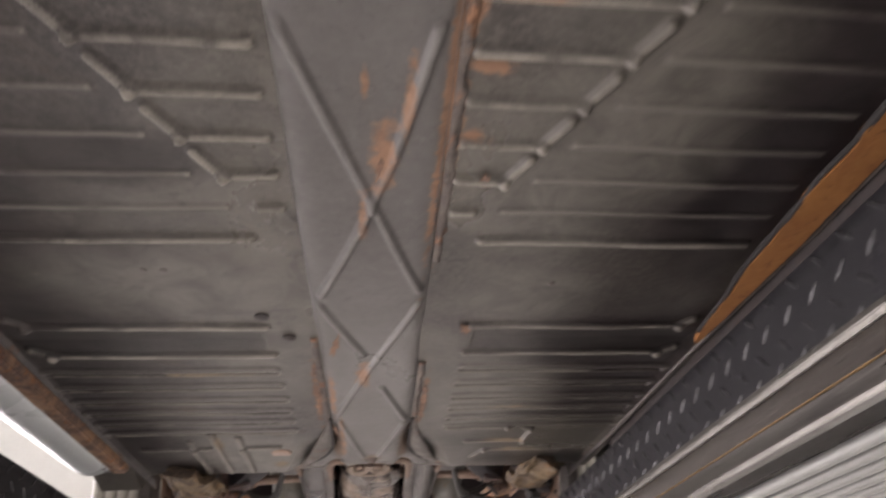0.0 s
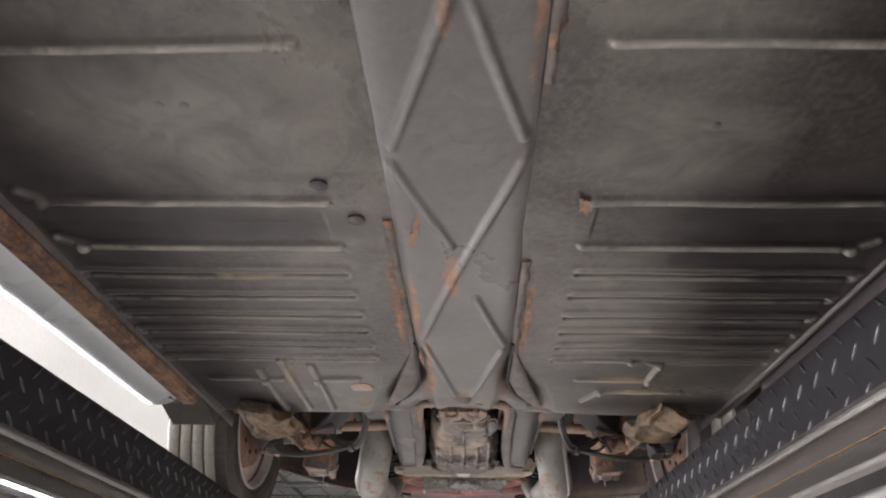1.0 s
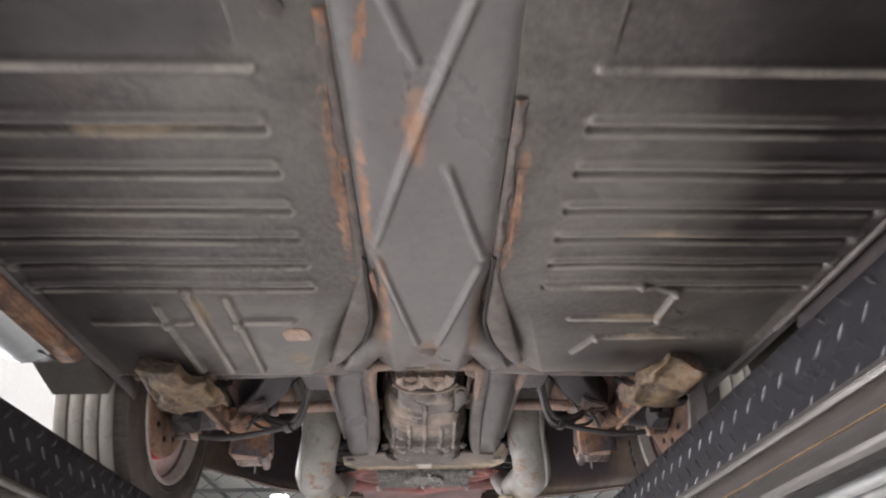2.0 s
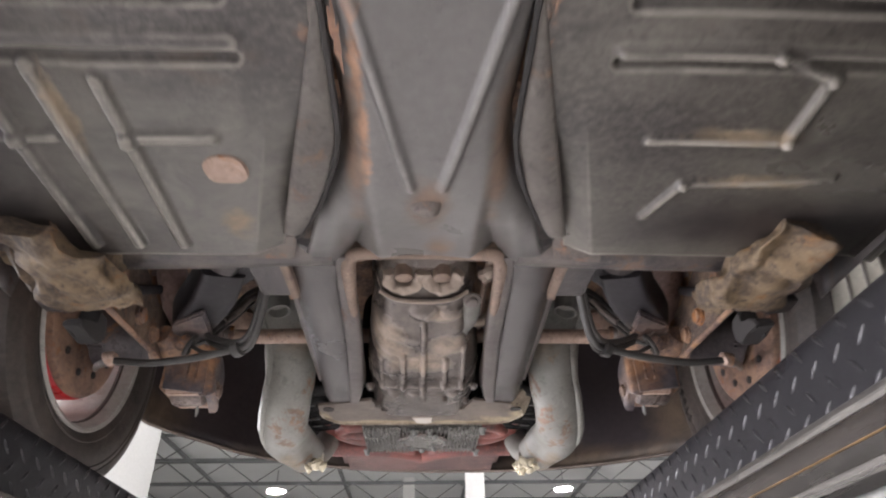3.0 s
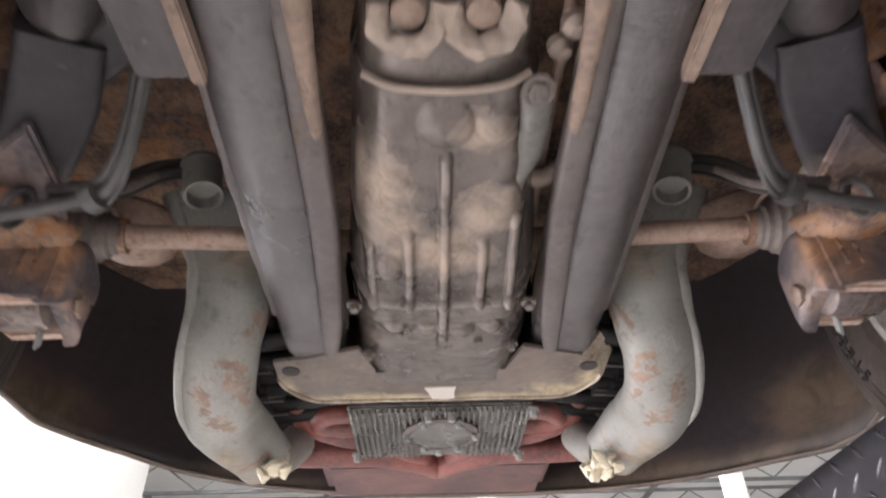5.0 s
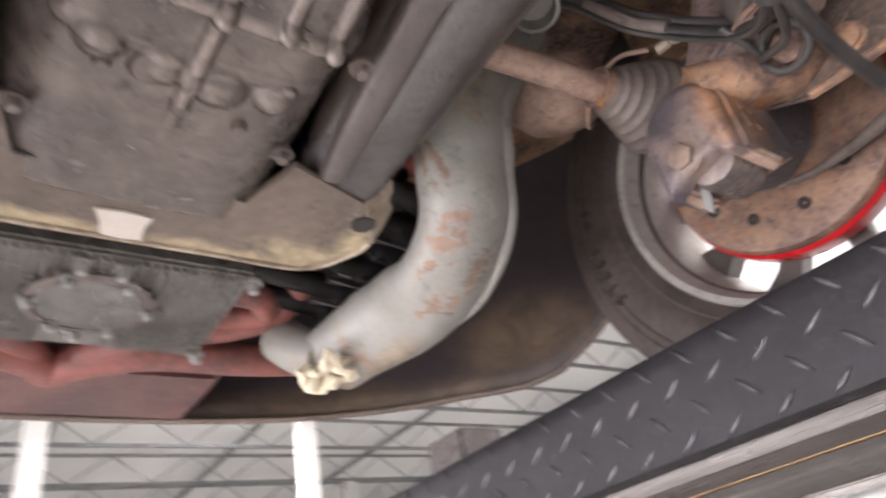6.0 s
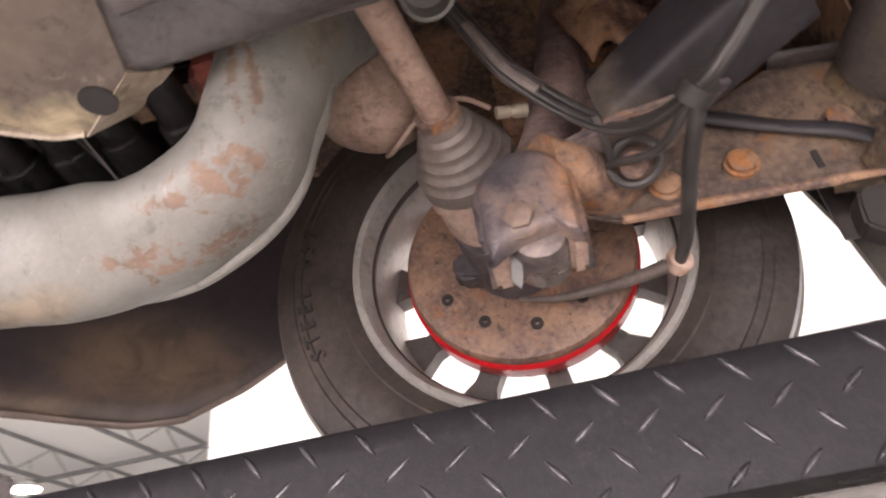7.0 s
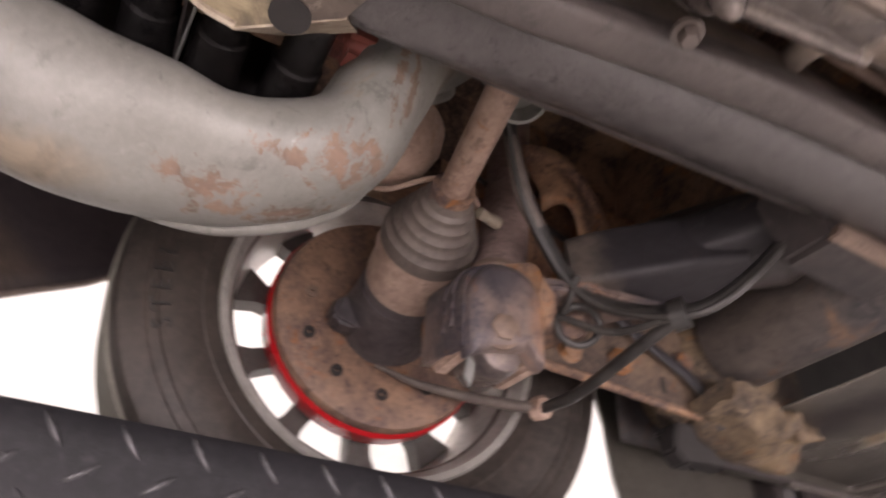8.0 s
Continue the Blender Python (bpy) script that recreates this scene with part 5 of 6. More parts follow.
sheet("bulkhead", np.linspace(-0.68, 0.68, 90), np.linspace(2.05, 2.44, 30), bulkhead_place, "cavity", car, "rusted sheet bulkhead above the axle", 0.003)
for s in (-1, 1):
    def inner_arch(Y, Z, s=s):
        return s * (0.6 + 0.03 * np.sin(Z * 9) + 0.008 * waves(Y, Z, 66, 16)), Y, Z
    sheet("inner_arch", np.linspace(2.63, 3.08, 50), np.linspace(2.17, 2.44, 24), inner_arch, "cavity", car, "rust-brown inner wheel arch", 0.003)
    def bracket_place(U, V, s=s):
        y = 2.875 - 0.095 * U + V * (0.03 - 0.097 * U)
        z = 2.215 - 0.068 * U + V * (0.11 - 0.057 * U) + 0.012 * np.sin(U * 6)
        return s * (0.52 - 0.035 * np.sin(U * 3.0) + 0.006 * np.sin(V * 6)), y, z
    sheet("arch_bracket", np.linspace(0, 1.25, 34), np.linspace(-0.5, 0.5, 9), bracket_place, "arch_rust", car, "bent ochre rusted bracket", 0.004)
    def arch_panel(Y, Z, s=s):
        fold = 0.022 * np.clip((Z - 2.15 - 0.25 * (Y - 2.8)) / 0.012, 0, 1)
        return s * (0.56 + fold + 0.012 * waves(Y, Z, 71, 13) + 0.01 * np.sin(Y * 26)), Y, Z + 0.02 * np.sin(Y * 17)
    sheet("arch_panel", np.linspace(2.64, 2.98, 60), np.linspace(2.065, 2.25, 36), arch_panel, "arch_rust", car, "folded ochre rusted panel behind the shock absorber", 0.003)
    part("panel_seam", tube([(s * 0.552, 2.96, 2.215), (s * 0.556, 2.88, 2.19), (s * 0.55, 2.8, 2.155), (s * 0.556, 2.72, 2.14)], 0.004, 8, 6, wobble=0.5), "iron_dark", car)
    # added plate; this purple-brown tone belongs to the shock absorber's tube
    part("stay_plate", roughen(prism([(2.86, 2.1), (2.9, 2.12), (2.905, 2.2), (2.885, 2.26), (2.86, 2.25)], *sorted((s * 0.555, s * 0.56)), "x", 0.001), 0.004, 20), "shock", car, "purple-brown plate added beside the shock absorber")
    part("cross_stay", tube([(s * 0.3, 2.66, 2.12), (s * 0.42, 2.68, 2.16), (s * 0.58, 2.7, 2.2)], 0.014, 12, 6), "iron_dark", car)
    def body_side(Y, Z, s=s):
        return s * (0.66 + 0.006 * waves(Y, Z, 67, 14)), Y, Z
    sheet("body_side", np.linspace(1.0, 2.64, 60), np.linspace(1.93, 2.43, 16), body_side, "iron_dark", car, "dark dirty body side above the floor", 0.003)
for s in (-1, 1):
    a, b = sorted((s * (0.745 if s > 0 else 0.665), s * (0.753 if s > 0 else 0.78)))
    arch = [(2.25, 1.8), (2.54, 1.79), (2.567, 1.85), (2.582, 1.91), (2.591, 1.99), (2.613, 2.06), (2.66, 2.2), (2.75, 2.45), (2.25, 2.45)] if s > 0 else [(2.3, 1.965), (2.46, 1.92), (2.53, 1.9), (2.575, 2.0), (2.62, 2.2), (2.75, 2.45), (2.3, 2.45)]
    part("wheel_arch_front", prism(arch, a, b, "x", 0.002), "arch_paint", car, "dull olive-brown front edge of the wheel arch")
    part("outer_wing", prism([(2.6, 2.3), (2.75, 2.42), (3.3, 2.42), (3.4, 2.3), (3.3, 2.36), (2.8, 2.36)], s * 0.9, s * 0.905, "x"), "fender", car)
# sills
part("sill", tube([(-0.75, -1.2, 1.95), (-0.75, 1.0, 1.95), (-0.75, 2.35, 1.955)], 0.065, 20, 1, True, (1, 0.9)), "sill", car, "pale grey painted sill")
part("sill_end", roughen(block((-0.79, 2.3, 1.91), (-0.69, 2.4, 1.985), 0.02, 3), 0.012, 30), "iron_dark", car)
part("sill_flange", roughen(block((-0.71, -1.2, 1.915), (-0.668, 2.4, 1.945), 0.006, 2), 0.004, 9), "iron_rust", car, "rusty flange under the sill")
part("rocker_panel", roughen(block((0.674, -1.2, 1.835), (0.83, 2.28, 2.1), 0.03, 3), 0.003, 8), "iron_dark", car, "dark dirty underside of the rocker panel")
jag = random.Random(5)
strip_in = [(0.6 - 0.017 * (1.25 - y) if y < 1.25 else 0.6 + 0.1 * (y - 1.25), y) for y in np.linspace(-0.4, 1.6, 90).tolist()]
strip_out = [(0.642 + 0.016 * (y + 0.4) / 1.7 if y < 1.3 else 0.658 - 0.04 * (y - 1.3), y) for y in np.linspace(-0.4, 1.6, 90).tolist()]
ragged_in = [(x + 0.006 * noise.noise(Vector((3, y * 14, 0))) + 0.004 * jag.random(), y) for x, y in strip_in]
ragged_out = [(x + 0.003 * noise.noise(Vector((8, y * 11, 0))) + 0.0015 * jag.random(), y) for x, y in strip_out]
part("rust_strip", prism(ragged_in + ragged_out[::-1], 1.924, 1.934, "z"), "orange_rust", car, "long ragged orange strip of bare rust along the sill", False)
part("strip_edge", tube([(x - 0.002, y, 1.929) for x, y in ragged_in[::3]], 0.0045, 8, 3, wobble=0.6), "void", car)
part("strip_crack", tube([(x + 0.003, y, 1.928) for x, y in ragged_out[::3]], 0.003, 8, 3, wobble=0.8), "void", car)
part("sill_bead", tube([(x + 0.009, y, 1.93) for x, y in ragged_out[::6]] + [(0.657, 1.7, 1.93), (0.66, 2.3, 1.93)], 0.0045, 8, 3, wobble=0.5), "flange", car, "pale sealer bead along the sill")


# ---- wheels and rear suspension ----
def wheel(s):
    C = (s * 0.0, WY, WZ)
    base = thing("wheel", (s * 0.76, WY, WZ), "", "")
    base.parent = car
    base.matrix_parent_inverse = Matrix.Translation(-car.location)
    base["label"] = "silver spoked wheel with a dusty tyre"
    ax = (s, 0, 0)
    tyre = [(0.70, 0.2), (0.685, 0.212), (0.67, 0.232), (0.666, 0.24), (0.667, 0.242), (0.661, 0.256), (0.6605, 0.27), (0.6622, 0.283), (0.6605, 0.285), (0.664, 0.294), (0.6625, 0.296), (0.6655, 0.308), (0.671, 0.319), (0.684, 0.3235), (0.715, 0.325), (0.76, 0.327), (0.81, 0.325), (0.836, 0.32), (0.85, 0.305), (0.858, 0.28), (0.855, 0.25), (0.84, 0.22), (0.825, 0.2)]
    tyre = [(x, r if r < 0.235 else 0.235 + (r - 0.235) * 1.125) for x, r in tyre]
    part("tyre", lathe(tyre, C, ax, 96, True), "rubber", base, "dusty black tyre with worn tread")
    for k, x in enumerate((0.702, 0.737, 0.772, 0.807)):
        part("tread_band", lathe([(x, 0.334), (x, 0.3395), (x + 0.002, 0.341), (x + 0.027, 0.341), (x + 0.029, 0.3395), (x + 0.029, 0.334)], C, ax, 96, True), "tread", base)
    blocks = bmesh.new()
    for k in range(84):
        for side, xx in ((1, 0.846),):
            a = 2 * math.pi * (k + 0.25 * side) / 84
            ring = []
            for dr, da, dx in ((0.31, -0.011, 0), (0.31, 0.008, 0), (0.334, 0.012, 0.02), (0.334, -0.007, 0.02)):
                ring.append(blocks.verts.new((s * (xx - side * dx * 0.9 + side * 0.004 * (0 if dx else 0)), WY + dr * math.cos(a + da), WZ + dr * math.sin(a + da))))
            rise = [blocks.verts.new(v.co + Vector((s * side * 0.004, 0, 0)) + (v.co - Vector((v.co.x, WY, WZ))).normalized() * 0.0015) for v in ring]
            blocks.faces.new(rise)
            for i in range(4):
                blocks.faces.new((ring[i], ring[(i + 1) % 4], rise[(i + 1) % 4], rise[i]))
    tagged(part("shoulder_block", blocks, "rubber", base, "", False), kind="stuff")
    if s > 0:
        for k, ch in enumerate("STEEL 657"):
            if ch == " ":
                continue
            cu = bpy.data.curves.new("lettering", "FONT")
            cu.body, cu.size, cu.extrude, cu.align_x = ch, 0.03, 0.002, "CENTER"
            a = radians(-20.3 + 4.7 * k)
            d = Vector((0, math.cos(a), math.sin(a)))
            ob = new("lettering", cu)
            cu.materials.append(M["hose"])
            ob.parent = base
            up, right = d, Vector((0, -math.sin(a), math.cos(a)))
            rot = Matrix((right, up, right.cross(up))).transposed().to_4x4()
            ob.matrix_basis = Matrix.Translation(Vector((0.6602, WY, WZ)) + d * 0.277 - base.location) @ rot
    rim = part("rim", lathe([(0.672, 0.2125), (0.668, 0.2205), (0.674, 0.223), (0.682, 0.218), (0.69, 0.2112), (0.7, 0.2081), (0.72, 0.205), (0.76, 0.2009), (0.8, 0.1988), (0.81, 0.1947), (0.83, 0.205), (0.842, 0.2183), (0.845, 0.2152), (0.832, 0.1988), (0.812, 0.1886), (0.76, 0.1937), (0.72, 0.1978), (0.7, 0.2009), (0.685, 0.2091)], C, ax, 96, True), "rim", base, "dull silver alloy rim")
    bm = []
    spokes = 10
    for k in range(spokes):
        a = 2 * math.pi * (k + 0.35) / spokes
        d, q = Vector((0, math.cos(a), math.sin(a))), Vector((0, -math.sin(a), math.cos(a)))
        P = lambda r, w, x: Vector(C) + d * r + q * w + Vector((s * x, 0, 0))
        b = bmesh.new()
        pts = [(0.1, 0.02), (0.135, 0.0145), (0.16, 0.0155), (0.192, 0.03)]
        top = [b.verts.new(P(r, w, 0.778)) for r, w in pts] + [b.verts.new(P(r, -w, 0.778)) for r, w in pts[::-1]]
        bot = [b.verts.new(P(r, w, 0.81)) for r, w in pts] + [b.verts.new(P(r, -w, 0.81)) for r, w in pts[::-1]]
        b.faces.new(top)
        b.faces.new(bot[::-1])
        for i in range(8):
            b.faces.new((top[i], top[(i + 1) % 8], bot[(i + 1) % 8], bot[i]))
        part("spoke", b, "rim_dark", rim)
    part("centre", lathe([(0.785, 0.001), (0.785, 0.108), (0.81, 0.112), (0.815, 0.001)], C, ax, 40), "rim_dark", rim)
    part("brake_drum", lathe([(0.707, 0.14), (0.707, 0.152), (0.712, 0.1562), (0.738, 0.1562), (0.743, 0.153), (0.74, 0.12), (0.785, 0.1), (0.786, 0.001)], C, ax, 64), "drum_red", base, "bright red painted brake drum")
    bp = part("backing_plate", lathe([(0.694, 0.001), (0.694, 0.09), (0.69, 0.1), (0.69, 0.138), (0.692, 0.149), (0.699, 0.1525), (0.706, 0.152), (0.706, 0.148)], C, ax, 64), "drum_plate", base, "flat rust-brown brake backing plate")
    # first four: dark discs painting the shade of open holes; then two bolts
    for k, a in enumerate((-92, -57, -27, -127, 4, 176)):
        p = (s * 0.69, WY + (0.108 + 0.006 * (k == 2)) * math.cos(radians(a)), WZ + 0.108 * math.sin(radians(a)))
        part("plate_plug", lathe([(0, 0.008), (-0.003, 0.008), (-0.003, 0.003), (0.002, 0.002)], p, ax, 12), "void" if k < 4 else "bolt", bp)
    return base


for s in (-1, 1):
    w = wheel(s)
    if s < 0:
        # the car leans a little: this wheel sits further out and higher
        w.location += Vector((-0.02, 0, 0.02))
    ax = (s, 0, 0)
    A, D = Vector((s * 0.449, 3.038, 2.046)), Vector((s * 0.24, -0.038, -0.02)).normalized()
    hub = part("hub_carrier", lathe([(0.105, 0.046), (0.125, 0.053), (0.2, 0.056), (0.215, 0.06), (0.245, 0.062)], A, D, 40), "slate", car, "slate-grey grimy hub carrier")
    part("hub_base", roughen(lathe([(0.15, 0.055), (0.17, 0.057), (0.195, 0.058), (0.207, 0.06), (0.232, 0.063), (0.246, 0.063)], A, D, 36), 0.006, 18), "slate", hub)
    part("hub_foot", roughen(prism([(2.96, 2.03), (3.08, 2.03), (3.085, 2.002), (3.078, 1.992), (3.05, 1.99), (2.98, 1.982), (2.95, 1.985)], *sorted((s * 0.65, s * 0.692)), "x", 0.006), 0.004, 30), "slate", hub)
    part("cv_joint", lathe([(0.055, 0.05), (0.06, 0.055), (0.082, 0.056), (0.084, 0.053), (0.13, 0.055), (0.15, 0.05)], A, D, 36), "joint", car, "pale rust-brown joint housing")
    prof = [(-0.024, 0.022), (-0.017, 0.026)]
    for k in range(5):
        r = 0.026 + 0.006 * k
        prof += [(-0.013 + 0.0125 * k, r), (-0.0085 + 0.0125 * k, r + 0.0045), (-0.0025 + 0.0125 * k, r + 0.005)]
    prof += [(0.051, 0.056), (0.059, 0.056), (0.061, 0.05)]
    part("axle_boot", lathe(prof, A, D, 40), "boot", car, "grey-brown pleated rubber axle boot")
    part("boot_clamp", lathe([(-0.031, 0.019), (-0.031, 0.0235), (-0.021, 0.0235), (-0.019, 0.02)], A, D, 24), "iron_rust", car)
    part("drive_shaft", tube([tuple(A + D * d) for d in (-0.33, -0.16, -0.01)], 0.0165, 18, 1), "shaft", car, "rust-dusted drive shaft")
    # shock absorber mount on the arm's end
    def saddle(y0, y1, z0, lift, n=15):
        """An inverted U in (y, z), leg to leg."""
        cy, r = (y0 + y1) / 2, (y1 - y0) / 2
        return [(y1, z0)] + [(cy + r * math.cos(math.pi * k / n), 1.936 + (r + lift) * math.sin(math.pi * k / n)) for k in range(n + 1)] + [(y0, z0)]
    outer_u, inner_u = saddle(2.933, 3.023, 1.878, 0.0), saddle(2.94, 3.016, 1.878, 0.0)
    shell = prism(outer_u + inner_u[::-1], *sorted((s * 0.428, s * 0.505)), "x")
    for v in shell.verts:
        far = (abs(v.co.x) - 0.428) / 0.077
        v.co.z += far * (0.008 if v.co.z < 1.9 else 0.012)
        v.co.y += (v.co.y - 2.978) * 0.1 * far
    mount = part("shock_mount", roughen(shell, 0.003, 24), "iron_mix", car, "rusty saddle bracket holding the shock absorber")
    front = saddle(2.935, 3.021, 1.888, 0.0)
    notch = [(2.944, 1.876), (2.956, 1.889), (2.978, 1.8815), (2.997, 1.8795), (3.012, 1.874), (3.02, 1.868)]
    face_line = front[:-1] + [(2.936, 1.874)] + notch
    face = bmesh.new()
    rings = [[face.verts.new((s * x, 2.978 + (y - 2.978) * k, 1.915 + (z - 1.915) * k)) for y, z in face_line] for x, k in ((0.4145, 0.7), (0.4155, 0.82), (0.4185, 0.92), (0.4235, 0.98), (0.432, 1.0), (0.436, 0.98))]
    for one, two in zip(rings, rings[1:]):
        for k in range(len(one)):
            face.faces.new((one[k], one[(k + 1) % len(one)], two[(k + 1) % len(one)], two[k]))
    face.faces.new(rings[0][::-1])
    face.faces.new(rings[-1])
    bmesh.ops.recalc_face_normals(face, faces=face.faces[:])
    part("face_plate", roughen(face, 0.004, 26), "iron_mix", mount, "rounded slate and rust face of the bracket")
    for x in (0.446, 0.463):
        arch_line = [(s * x, y + (y - 2.978) * 0.06, z + 0.004) for y, z in saddle(2.934, 3.022, 1.9, 0.0)]
        part("saddle_rib", tube(arch_line, 0.0032, 8, 2), "iron_mix", mount)
    part("cheek", roughen(prism(saddle(2.93, 3.026, 1.885, 0.004), *sorted((s * 0.505, s * 0.511)), "x", 0.002), 0.004, 25), "iron_rust", mount)
    for y0, y1 in ((2.934, 2.95), (3.004, 3.022)):
        part("lug", roughen(block((min(s * 0.43, s * 0.5), y0, 1.877), (max(s * 0.43, s * 0.495), y1, 1.9), 0.004, 2), 0.002, 40), "joint", mount, "worn inner lug of the bracket")
    part("mount_bolt", hexbolt((s * 0.4165, 2.9865, 1.9005), (-s, 0.1, -0.12), 0.0135, 0.009), "bolt", mount)
    part("mount_bush", lathe([(0.434, 0.001), (0.434, 0.018), (0.437, 0.024), (0.446, 0.0265), (0.49, 0.0265), (0.497, 0.022)], (0, 2.974, 1.893), (s, 0, 0), 30), "bush", mount, "worn steel eye of the shock absorber")
    part("bush_tab", prism([(3.0, 1.9), (3.006, 1.862), (2.999, 1.852), (2.995, 1.866), (2.992, 1.9)], *sorted((s * 0.452, s * 0.456)), "x", 0.001), "galv", mount, "thin bright metal tab")
    part("web_boss", lathe([(-0.01, 0.017), (0.0, 0.017), (0.006, 0.013), (0.007, 0.001)], (s * 0.456, 2.872, 1.954), (-s * 0.8, 0.3, -0.5), 20), "iron_rust", mount, "rust-orange boss on the web")
    part("mount_web", roughen(tube([(s * 0.45, 2.965, 1.965), (s * 0.475, 2.925, 1.967), (s * 0.492, 2.895, 1.968), (s * 0.505, 2.865, 1.97)], [0.042, 0.04, 0.034, 0.022], 28, 8, True, (1, 0.8)), 0.008, 22), "iron_rust", mount, "rust-orange cast web")
    part("shock_absorber", tube([(s * 0.468, 2.968, 1.955), (s * 0.52, 2.92, 2.1), (s * 0.61, 2.85, 2.4)], 0.031, 24, 4), "shock", car, "dark tube of the shock absorber")
    part("shock_collar", lathe([(0, 0.033), (0.004, 0.037), (0.012, 0.037), (0.016, 0.033)], (s * 0.482, 2.955, 1.985), (s * 0.3, -0.28, 1), 24), "bolt", car)
    # trailing arm from the hub to its pivot by the fork
    arm_line = [(s * 0.456, 2.873, 2.014), (s * 0.436, 2.845, 2.018), (s * 0.392, 2.782, 2.03), (s * 0.362, 2.72, 2.045)]
    box = tube(arm_line, [0.04, 0.044, 0.045, 0.042], 40, 6, True, (0.92, 0.86), 0.0, (0.25 * s, 0.1, 1), 0.28)
    part("trailing_arm", box, "arm_paint", car, "dark box-like trailing arm")
    part("arm_yoke", tube([(s * 0.395, 2.785, 2.04), (s * 0.32, 2.735, 2.055), (s * 0.235, 2.69, 2.06)], [0.034, 0.032, 0.03], 32, 6, True, (0.85, 0.9), 0.0, (0, 0, 1), 0.5), "arm_paint", car, "dark inner leg of the trailing arm")
    part("arm_pivot", roughen(lathe([(-0.04, 0.02), (-0.036, 0.032), (-0.024, 0.038), (0.024, 0.038), (0.036, 0.032), (0.04, 0.02)], (s * 0.345, 2.685, 2.05), (s * 0.55, 0.83, -0.1), 30), 0.005, 30), "iron_dark", car, "dark rounded rubber pivot of the trailing arm")
    part("arm_stamping", prism([(s * 0.45, 2.99), (s * 0.5, 2.9), (s * 0.47, 2.83), (s * 0.4, 2.78), (s * 0.41, 2.88)], 1.972, 1.985, "z", 0.004), "iron_mix", car)
    # spring plate
    sp = part("spring_plate", prism([(2.42, 1.955), (2.44, 2.06), (2.59, 2.075), (2.67, 2.088), (2.75, 2.05), (2.83, 2.02), (2.95, 2.012), (2.96, 1.965), (2.895, 1.931), (2.79, 1.925), (2.65, 1.917), (2.5, 1.922)], *sorted((s * 0.508, s * 0.517)), "x", 0.003), "plate_rust", car, "brown rusted spring plate")
    for x, y, z, r in ((0.507, 2.839, 1.957, 0.0135), (0.504, 2.7655, 1.96, 0.0135), (0.505, 2.664, 1.984, 0.0125)):
        part("plate_bolt", lathe([(x - 0.51, r * 1.25), (0.001, r * 1.25), (0.002, r), (0.007, r), (0.008, r * 0.85), (0.008, 0.001)], (s * x, y, z), (-s, 0, 0), 22), "iron_rust", sp)
    part("plate_fold", tube([(s * 0.496, 2.8, 2.032), (s * 0.496, 2.72, 1.987), (s * 0.496, 2.67, 1.965), (s * 0.496, 2.642, 1.94), (s * 0.497, 2.62, 1.905)], 0.008, 12, 6, True, (0.6, 1.1), 0.2), "arm_paint", sp, "dark bar lying across the plate")
    part("plate_edge", tube([(s * 0.508, 2.89, 1.931), (s * 0.507, 2.79, 1.925), (s * 0.507, 2.65, 1.917), (s * 0.508, 2.52, 1.921)], 0.005, 8, 6, wobble=0.4), "iron_rust", sp)
    stop_line = [(2.676, 1.91), (2.65, 1.912), (2.652, 1.888), (2.626, 1.884), (2.607, 1.874), (2.603, 1.862), (2.64, 1.866), (2.668, 1.858), (2.684, 1.872), (2.682, 1.892)]
    part("bump_stop", roughen(prism(stop_line, *sorted((s * 0.515, s * 0.545)), "x", 0.003), 0.004, 30), "void", car, "torn black rubber bump stop")
    lump = tube([(s * 0.475, 2.65, 1.935), (s * 0.5, 2.59, 1.912), (s * 0.52, 2.51, 1.913), (s * 0.535, 2.44, 1.925)], [0.03, 0.05, 0.056, 0.04], 72, 22, True, (1.0, 0.42), 0.0, (0, 0, 1), 0.45)
    part("folded_casting", roughen(roughen(roughen(lump, 0.026, 11), 0.014, 24), 0.004, 60), "iron_ochre", car, "crumpled ochre casting at the torsion bar's end")
    part("torsion_cover", roughen(lathe([(0.575, 0.02), (0.575, 0.06), (0.59, 0.07), (0.625, 0.07), (0.64, 0.05)], (0, 2.56, 2.012), ax, 28), 0.012, 18), "iron_ochre", car, "ochre rusted torsion bar cover")
    part("torsion_housing", roughen(roughen(lathe([(0.47, 0.05), (0.475, 0.066), (0.5, 0.075), (0.52, 0.095), (0.55, 0.1), (0.58, 0.1), (0.6, 0.08)], (0, 2.57, 2.01), ax, 44), 0.02, 13), 0.006, 50), "iron_ochre", car, "ochre rusted torsion bar housing")
    part("housing_rib", roughen(tube([(s * 0.5, 2.52, 1.925), (s * 0.53, 2.6, 1.92), (s * 0.545, 2.68, 1.935)], [0.008, 0.011, 0.008], 10, 8), 0.005, 40), "iron_ochre", car)
    part("housing_clip", roughen(prism([(2.59, 1.9), (2.63, 1.895), (2.65, 1.915), (2.63, 1.93), (2.6, 1.925)], *sorted((s * 0.545, s * 0.59)), "x", 0.003), 0.004, 30), "iron_dark", car)
    part("slot", block((min(s * 0.5065, s * 0.5085), 2.696, 1.936), (max(s * 0.5065, s * 0.5085), 2.702, 1.957), 0), "void", sp)
    part("plate_strap", roughen(tube([(s * 0.5, 2.7, 2.075), (s * 0.498, 2.6, 2.06), (s * 0.49, 2.5, 2.05)], 0.013, 10, 6, True, (1, 0.5), 0.1), 0.003, 40), "iron_dark", car, "dark strap across the spring plate")
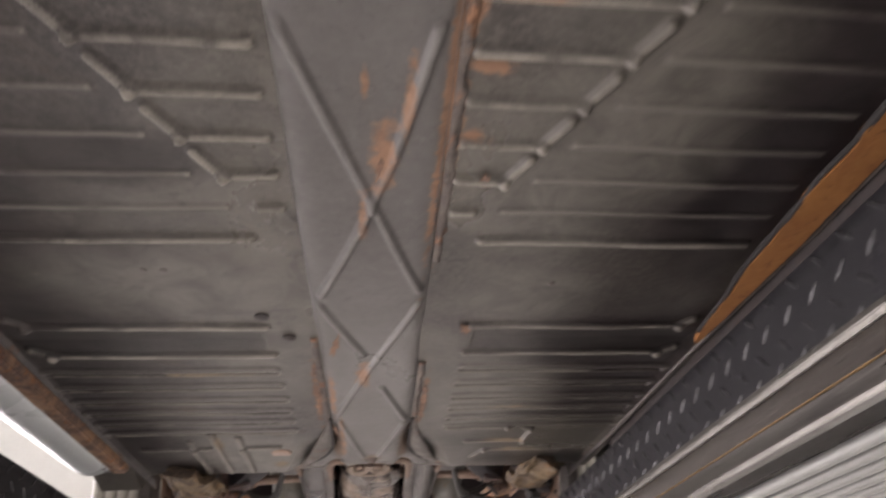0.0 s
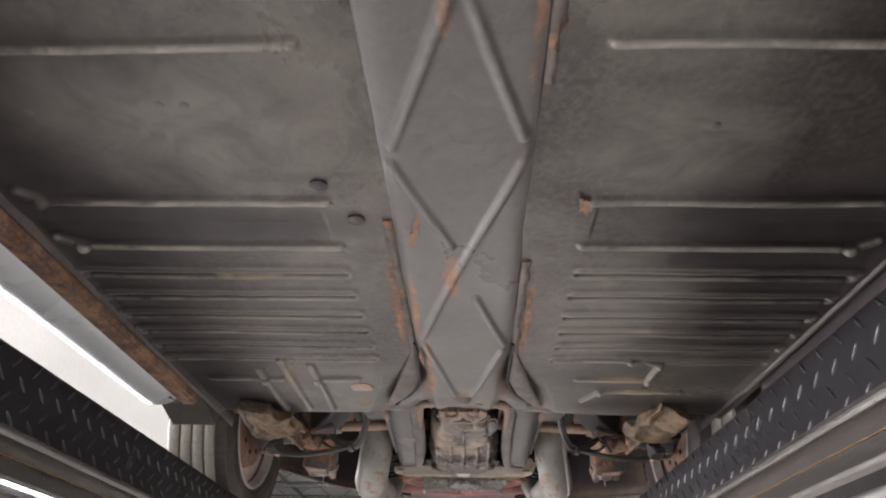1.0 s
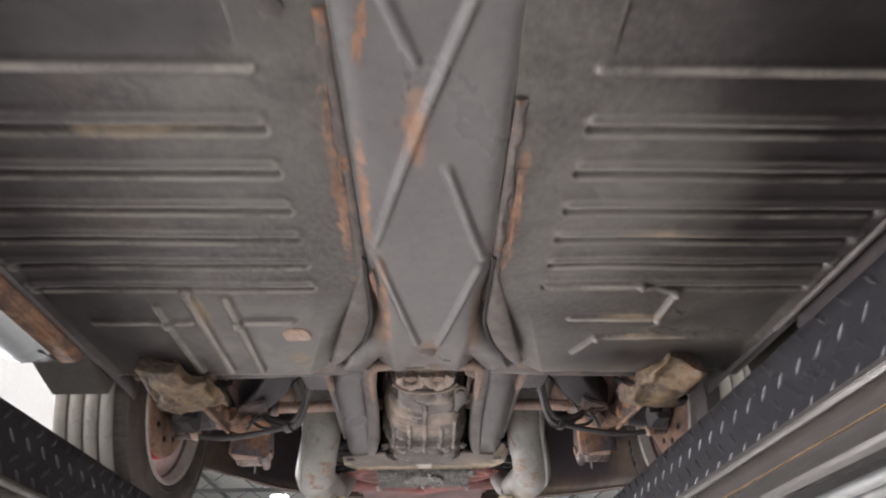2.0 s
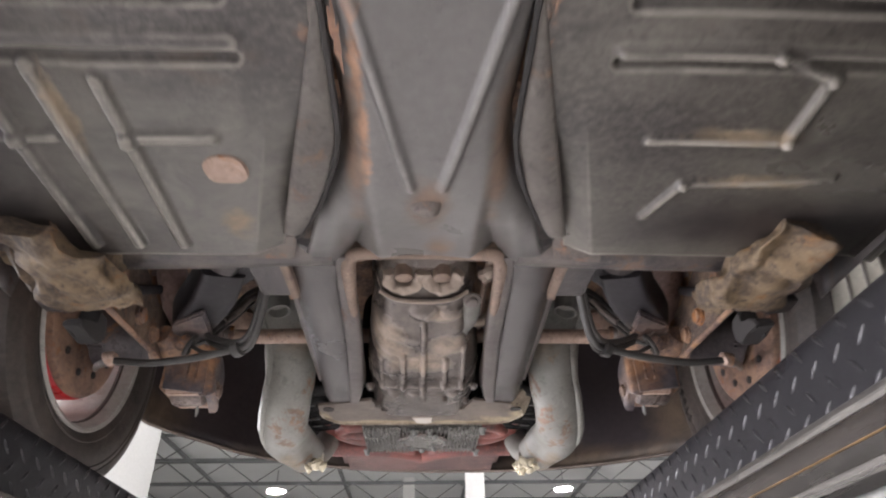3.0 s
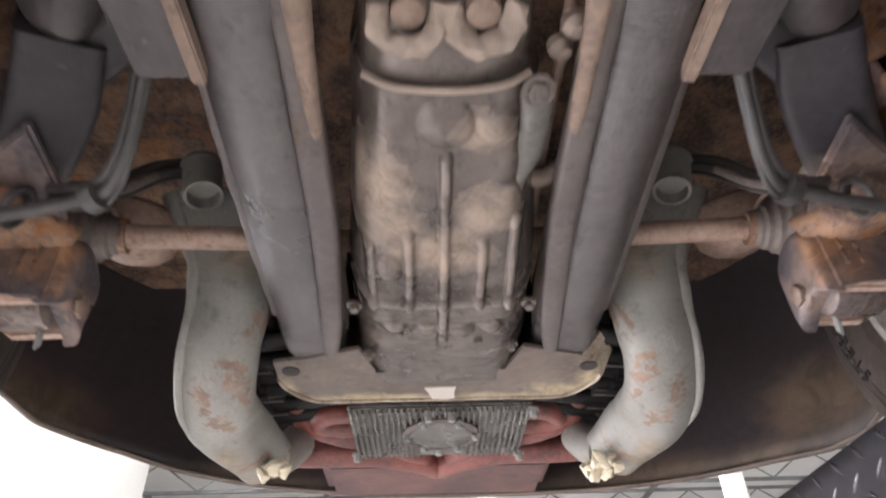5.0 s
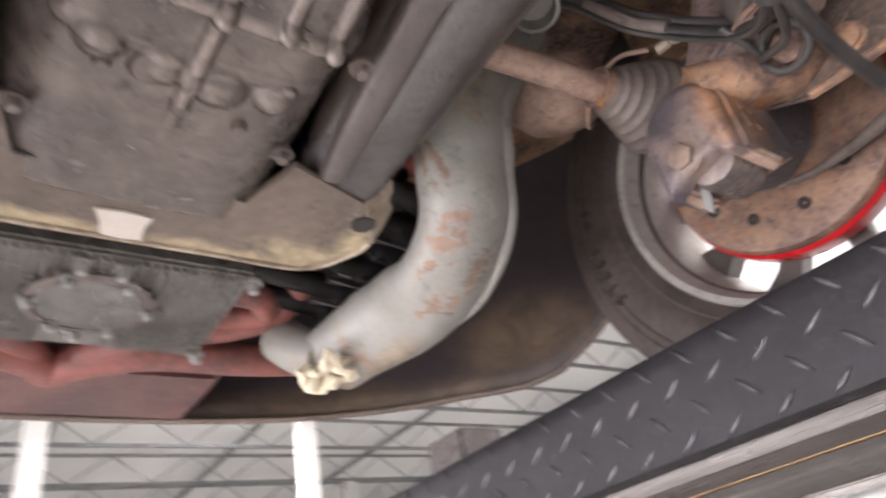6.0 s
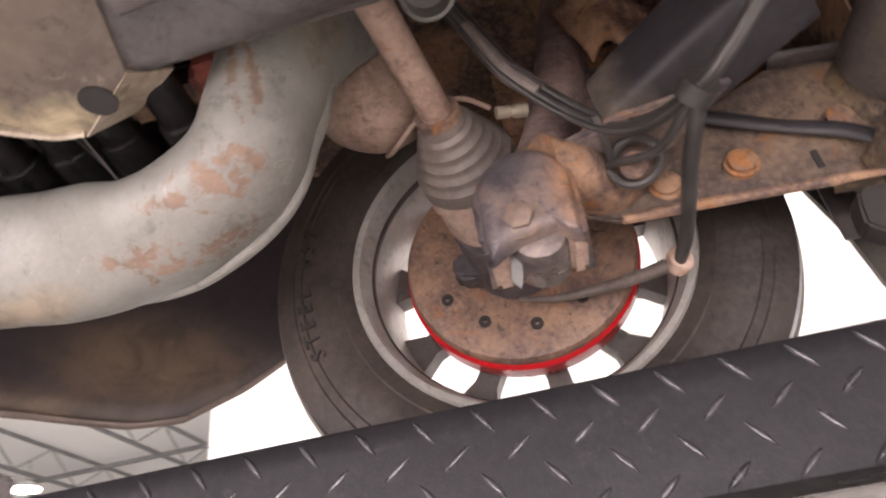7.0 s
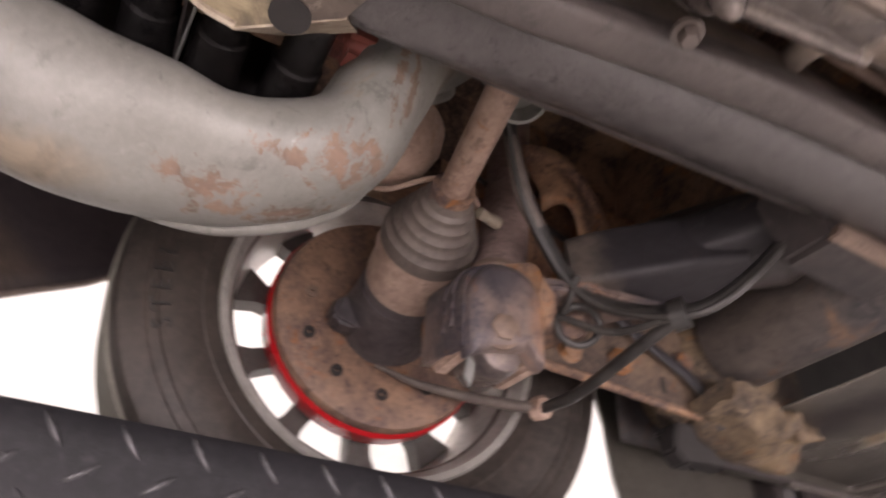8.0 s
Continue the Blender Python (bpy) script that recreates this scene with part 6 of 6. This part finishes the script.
    # hoses and cables
    route = [(0.345, 3.03, 2.16), (0.38, 3.0, 2.122), (0.407, 2.965, 2.06), (0.424, 2.908, 1.995), (0.405, 2.868, 1.955), (0.343, 2.834, 1.927), (0.31, 2.803, 1.94), (0.285, 2.745, 2.0), (0.262, 2.68, 2.075)]
    for nm, dx, dy, dz, r in (("brake_cable", 0, 0, 0, 0.0068), ("clutch_cable", 0.004, -0.007, 0.009, 0.0058), ("thin_wire", -0.005, 0.006, -0.006, 0.003)):
        shaken = [(s * (x + dx + 0.004 * noise.noise(Vector((k * 1.7, 9 * r * 100, 1)))), y + dy, z + dz) for k, (x, y, z) in enumerate(route)]
        part(nm, tube(shaken, r, 10, 10), "hose", car, "black cable sagging in a loop under the arm")
    part("spiral_wrap", tube([(s * 0.384, 2.996, 2.116), (s * 0.396, 2.98, 2.085), (s * 0.407, 2.965, 2.06), (s * 0.414, 2.942, 2.034)], 0.0088, 10, 8, True, (1, 1), 0.3), "boot", car, "grey cable wrap with pale specks")
    part("brake_hose", tube([(s * 0.345, 2.832, 1.926), (s * 0.41, 2.838, 1.912), (s * 0.5, 2.838, 1.9), (s * 0.57, 2.838, 1.905)], [0.0065, 0.007, 0.007, 0.0065], 12, 10), "hose", car, "black brake hose")
    part("hose_tail", tube([(s * 0.57, 2.838, 1.905), (s * 0.597, 2.868, 1.913), (s * 0.63, 2.91, 1.925), (s * 0.66, 2.965, 1.94), (s * 0.685, 3.01, 1.962)], [0.0065, 0.0075, 0.0065, 0.005, 0.003], 12, 10), "boot", car, "dusty end of the brake hose")
    part("hose_clip", roughen(lathe([(-0.009, 0.01), (-0.007, 0.0125), (0.007, 0.0125), (0.009, 0.009)], (s * 0.572, 2.838, 1.907), (1, s * 0.15, 0.1), 16), 0.005, 60), "joint", car)
    part("brake_pipe", tube([(s * 0.462, 2.99, 2.077), (s * 0.445, 3.02, 2.085), (s * 0.44, 3.06, 2.07), (s * 0.47, 3.1, 2.06), (s * 0.52, 3.12, 2.1)], 0.003, 8, 8), "shaft", car, "thin bent brake pipe")
    ring_u, ring_v = Vector((0.35 * s, 0.94, 0)), Vector((-0.4 * s, 0.15, 0.9))
    coil = [Vector((s * 0.446, 2.873, 1.95)) + ring_u * 0.023 * math.cos(a) + ring_v * 0.021 * math.sin(a) for a in [0.6 + 0.55 * k for k in range(12)]]
    part("loop_cable", tube([(s * 0.41, 2.9, 1.985), (s * 0.43, 2.895, 1.968)] + coil + [(s * 0.41, 2.86, 1.93), (s * 0.35, 2.838, 1.925)], 0.0042, 8, 6), "hose", car, "looped black cable")
    part("wall_bolt", hexbolt((s * 0.597, 2.8, 2.26), (-s, 0, -0.2), 0.012, 0.01), "bolt", car)
    part("cable_tie", lathe([(-0.008, 0.016), (0.008, 0.016)], (s * 0.343, 2.834, 1.927), (s * 0.8, 0.45, -0.1), 14), "hose", car)
    part("line_fitting", lathe([(0, 0.004), (0, 0.007), (0.014, 0.007), (0.016, 0.005), (0.022, 0.008), (0.034, 0.008), (0.036, 0.003)], (s * 0.47, 2.985, 2.075), (s * 0.3, -0.9, 0.1), 12), "brass", car, "pale brake line fitting")
    part("mount_bell", lathe([(-0.03, 0.001), (-0.03, 0.05), (-0.02, 0.062), (0.0, 0.066), (0.03, 0.06), (0.045, 0.045), (0.055, 0.02), (0.057, 0.001)], (s * 0.45, 3.115, 2.125), (s * 0.2, 0.3, -1), 28), "shaft", car)
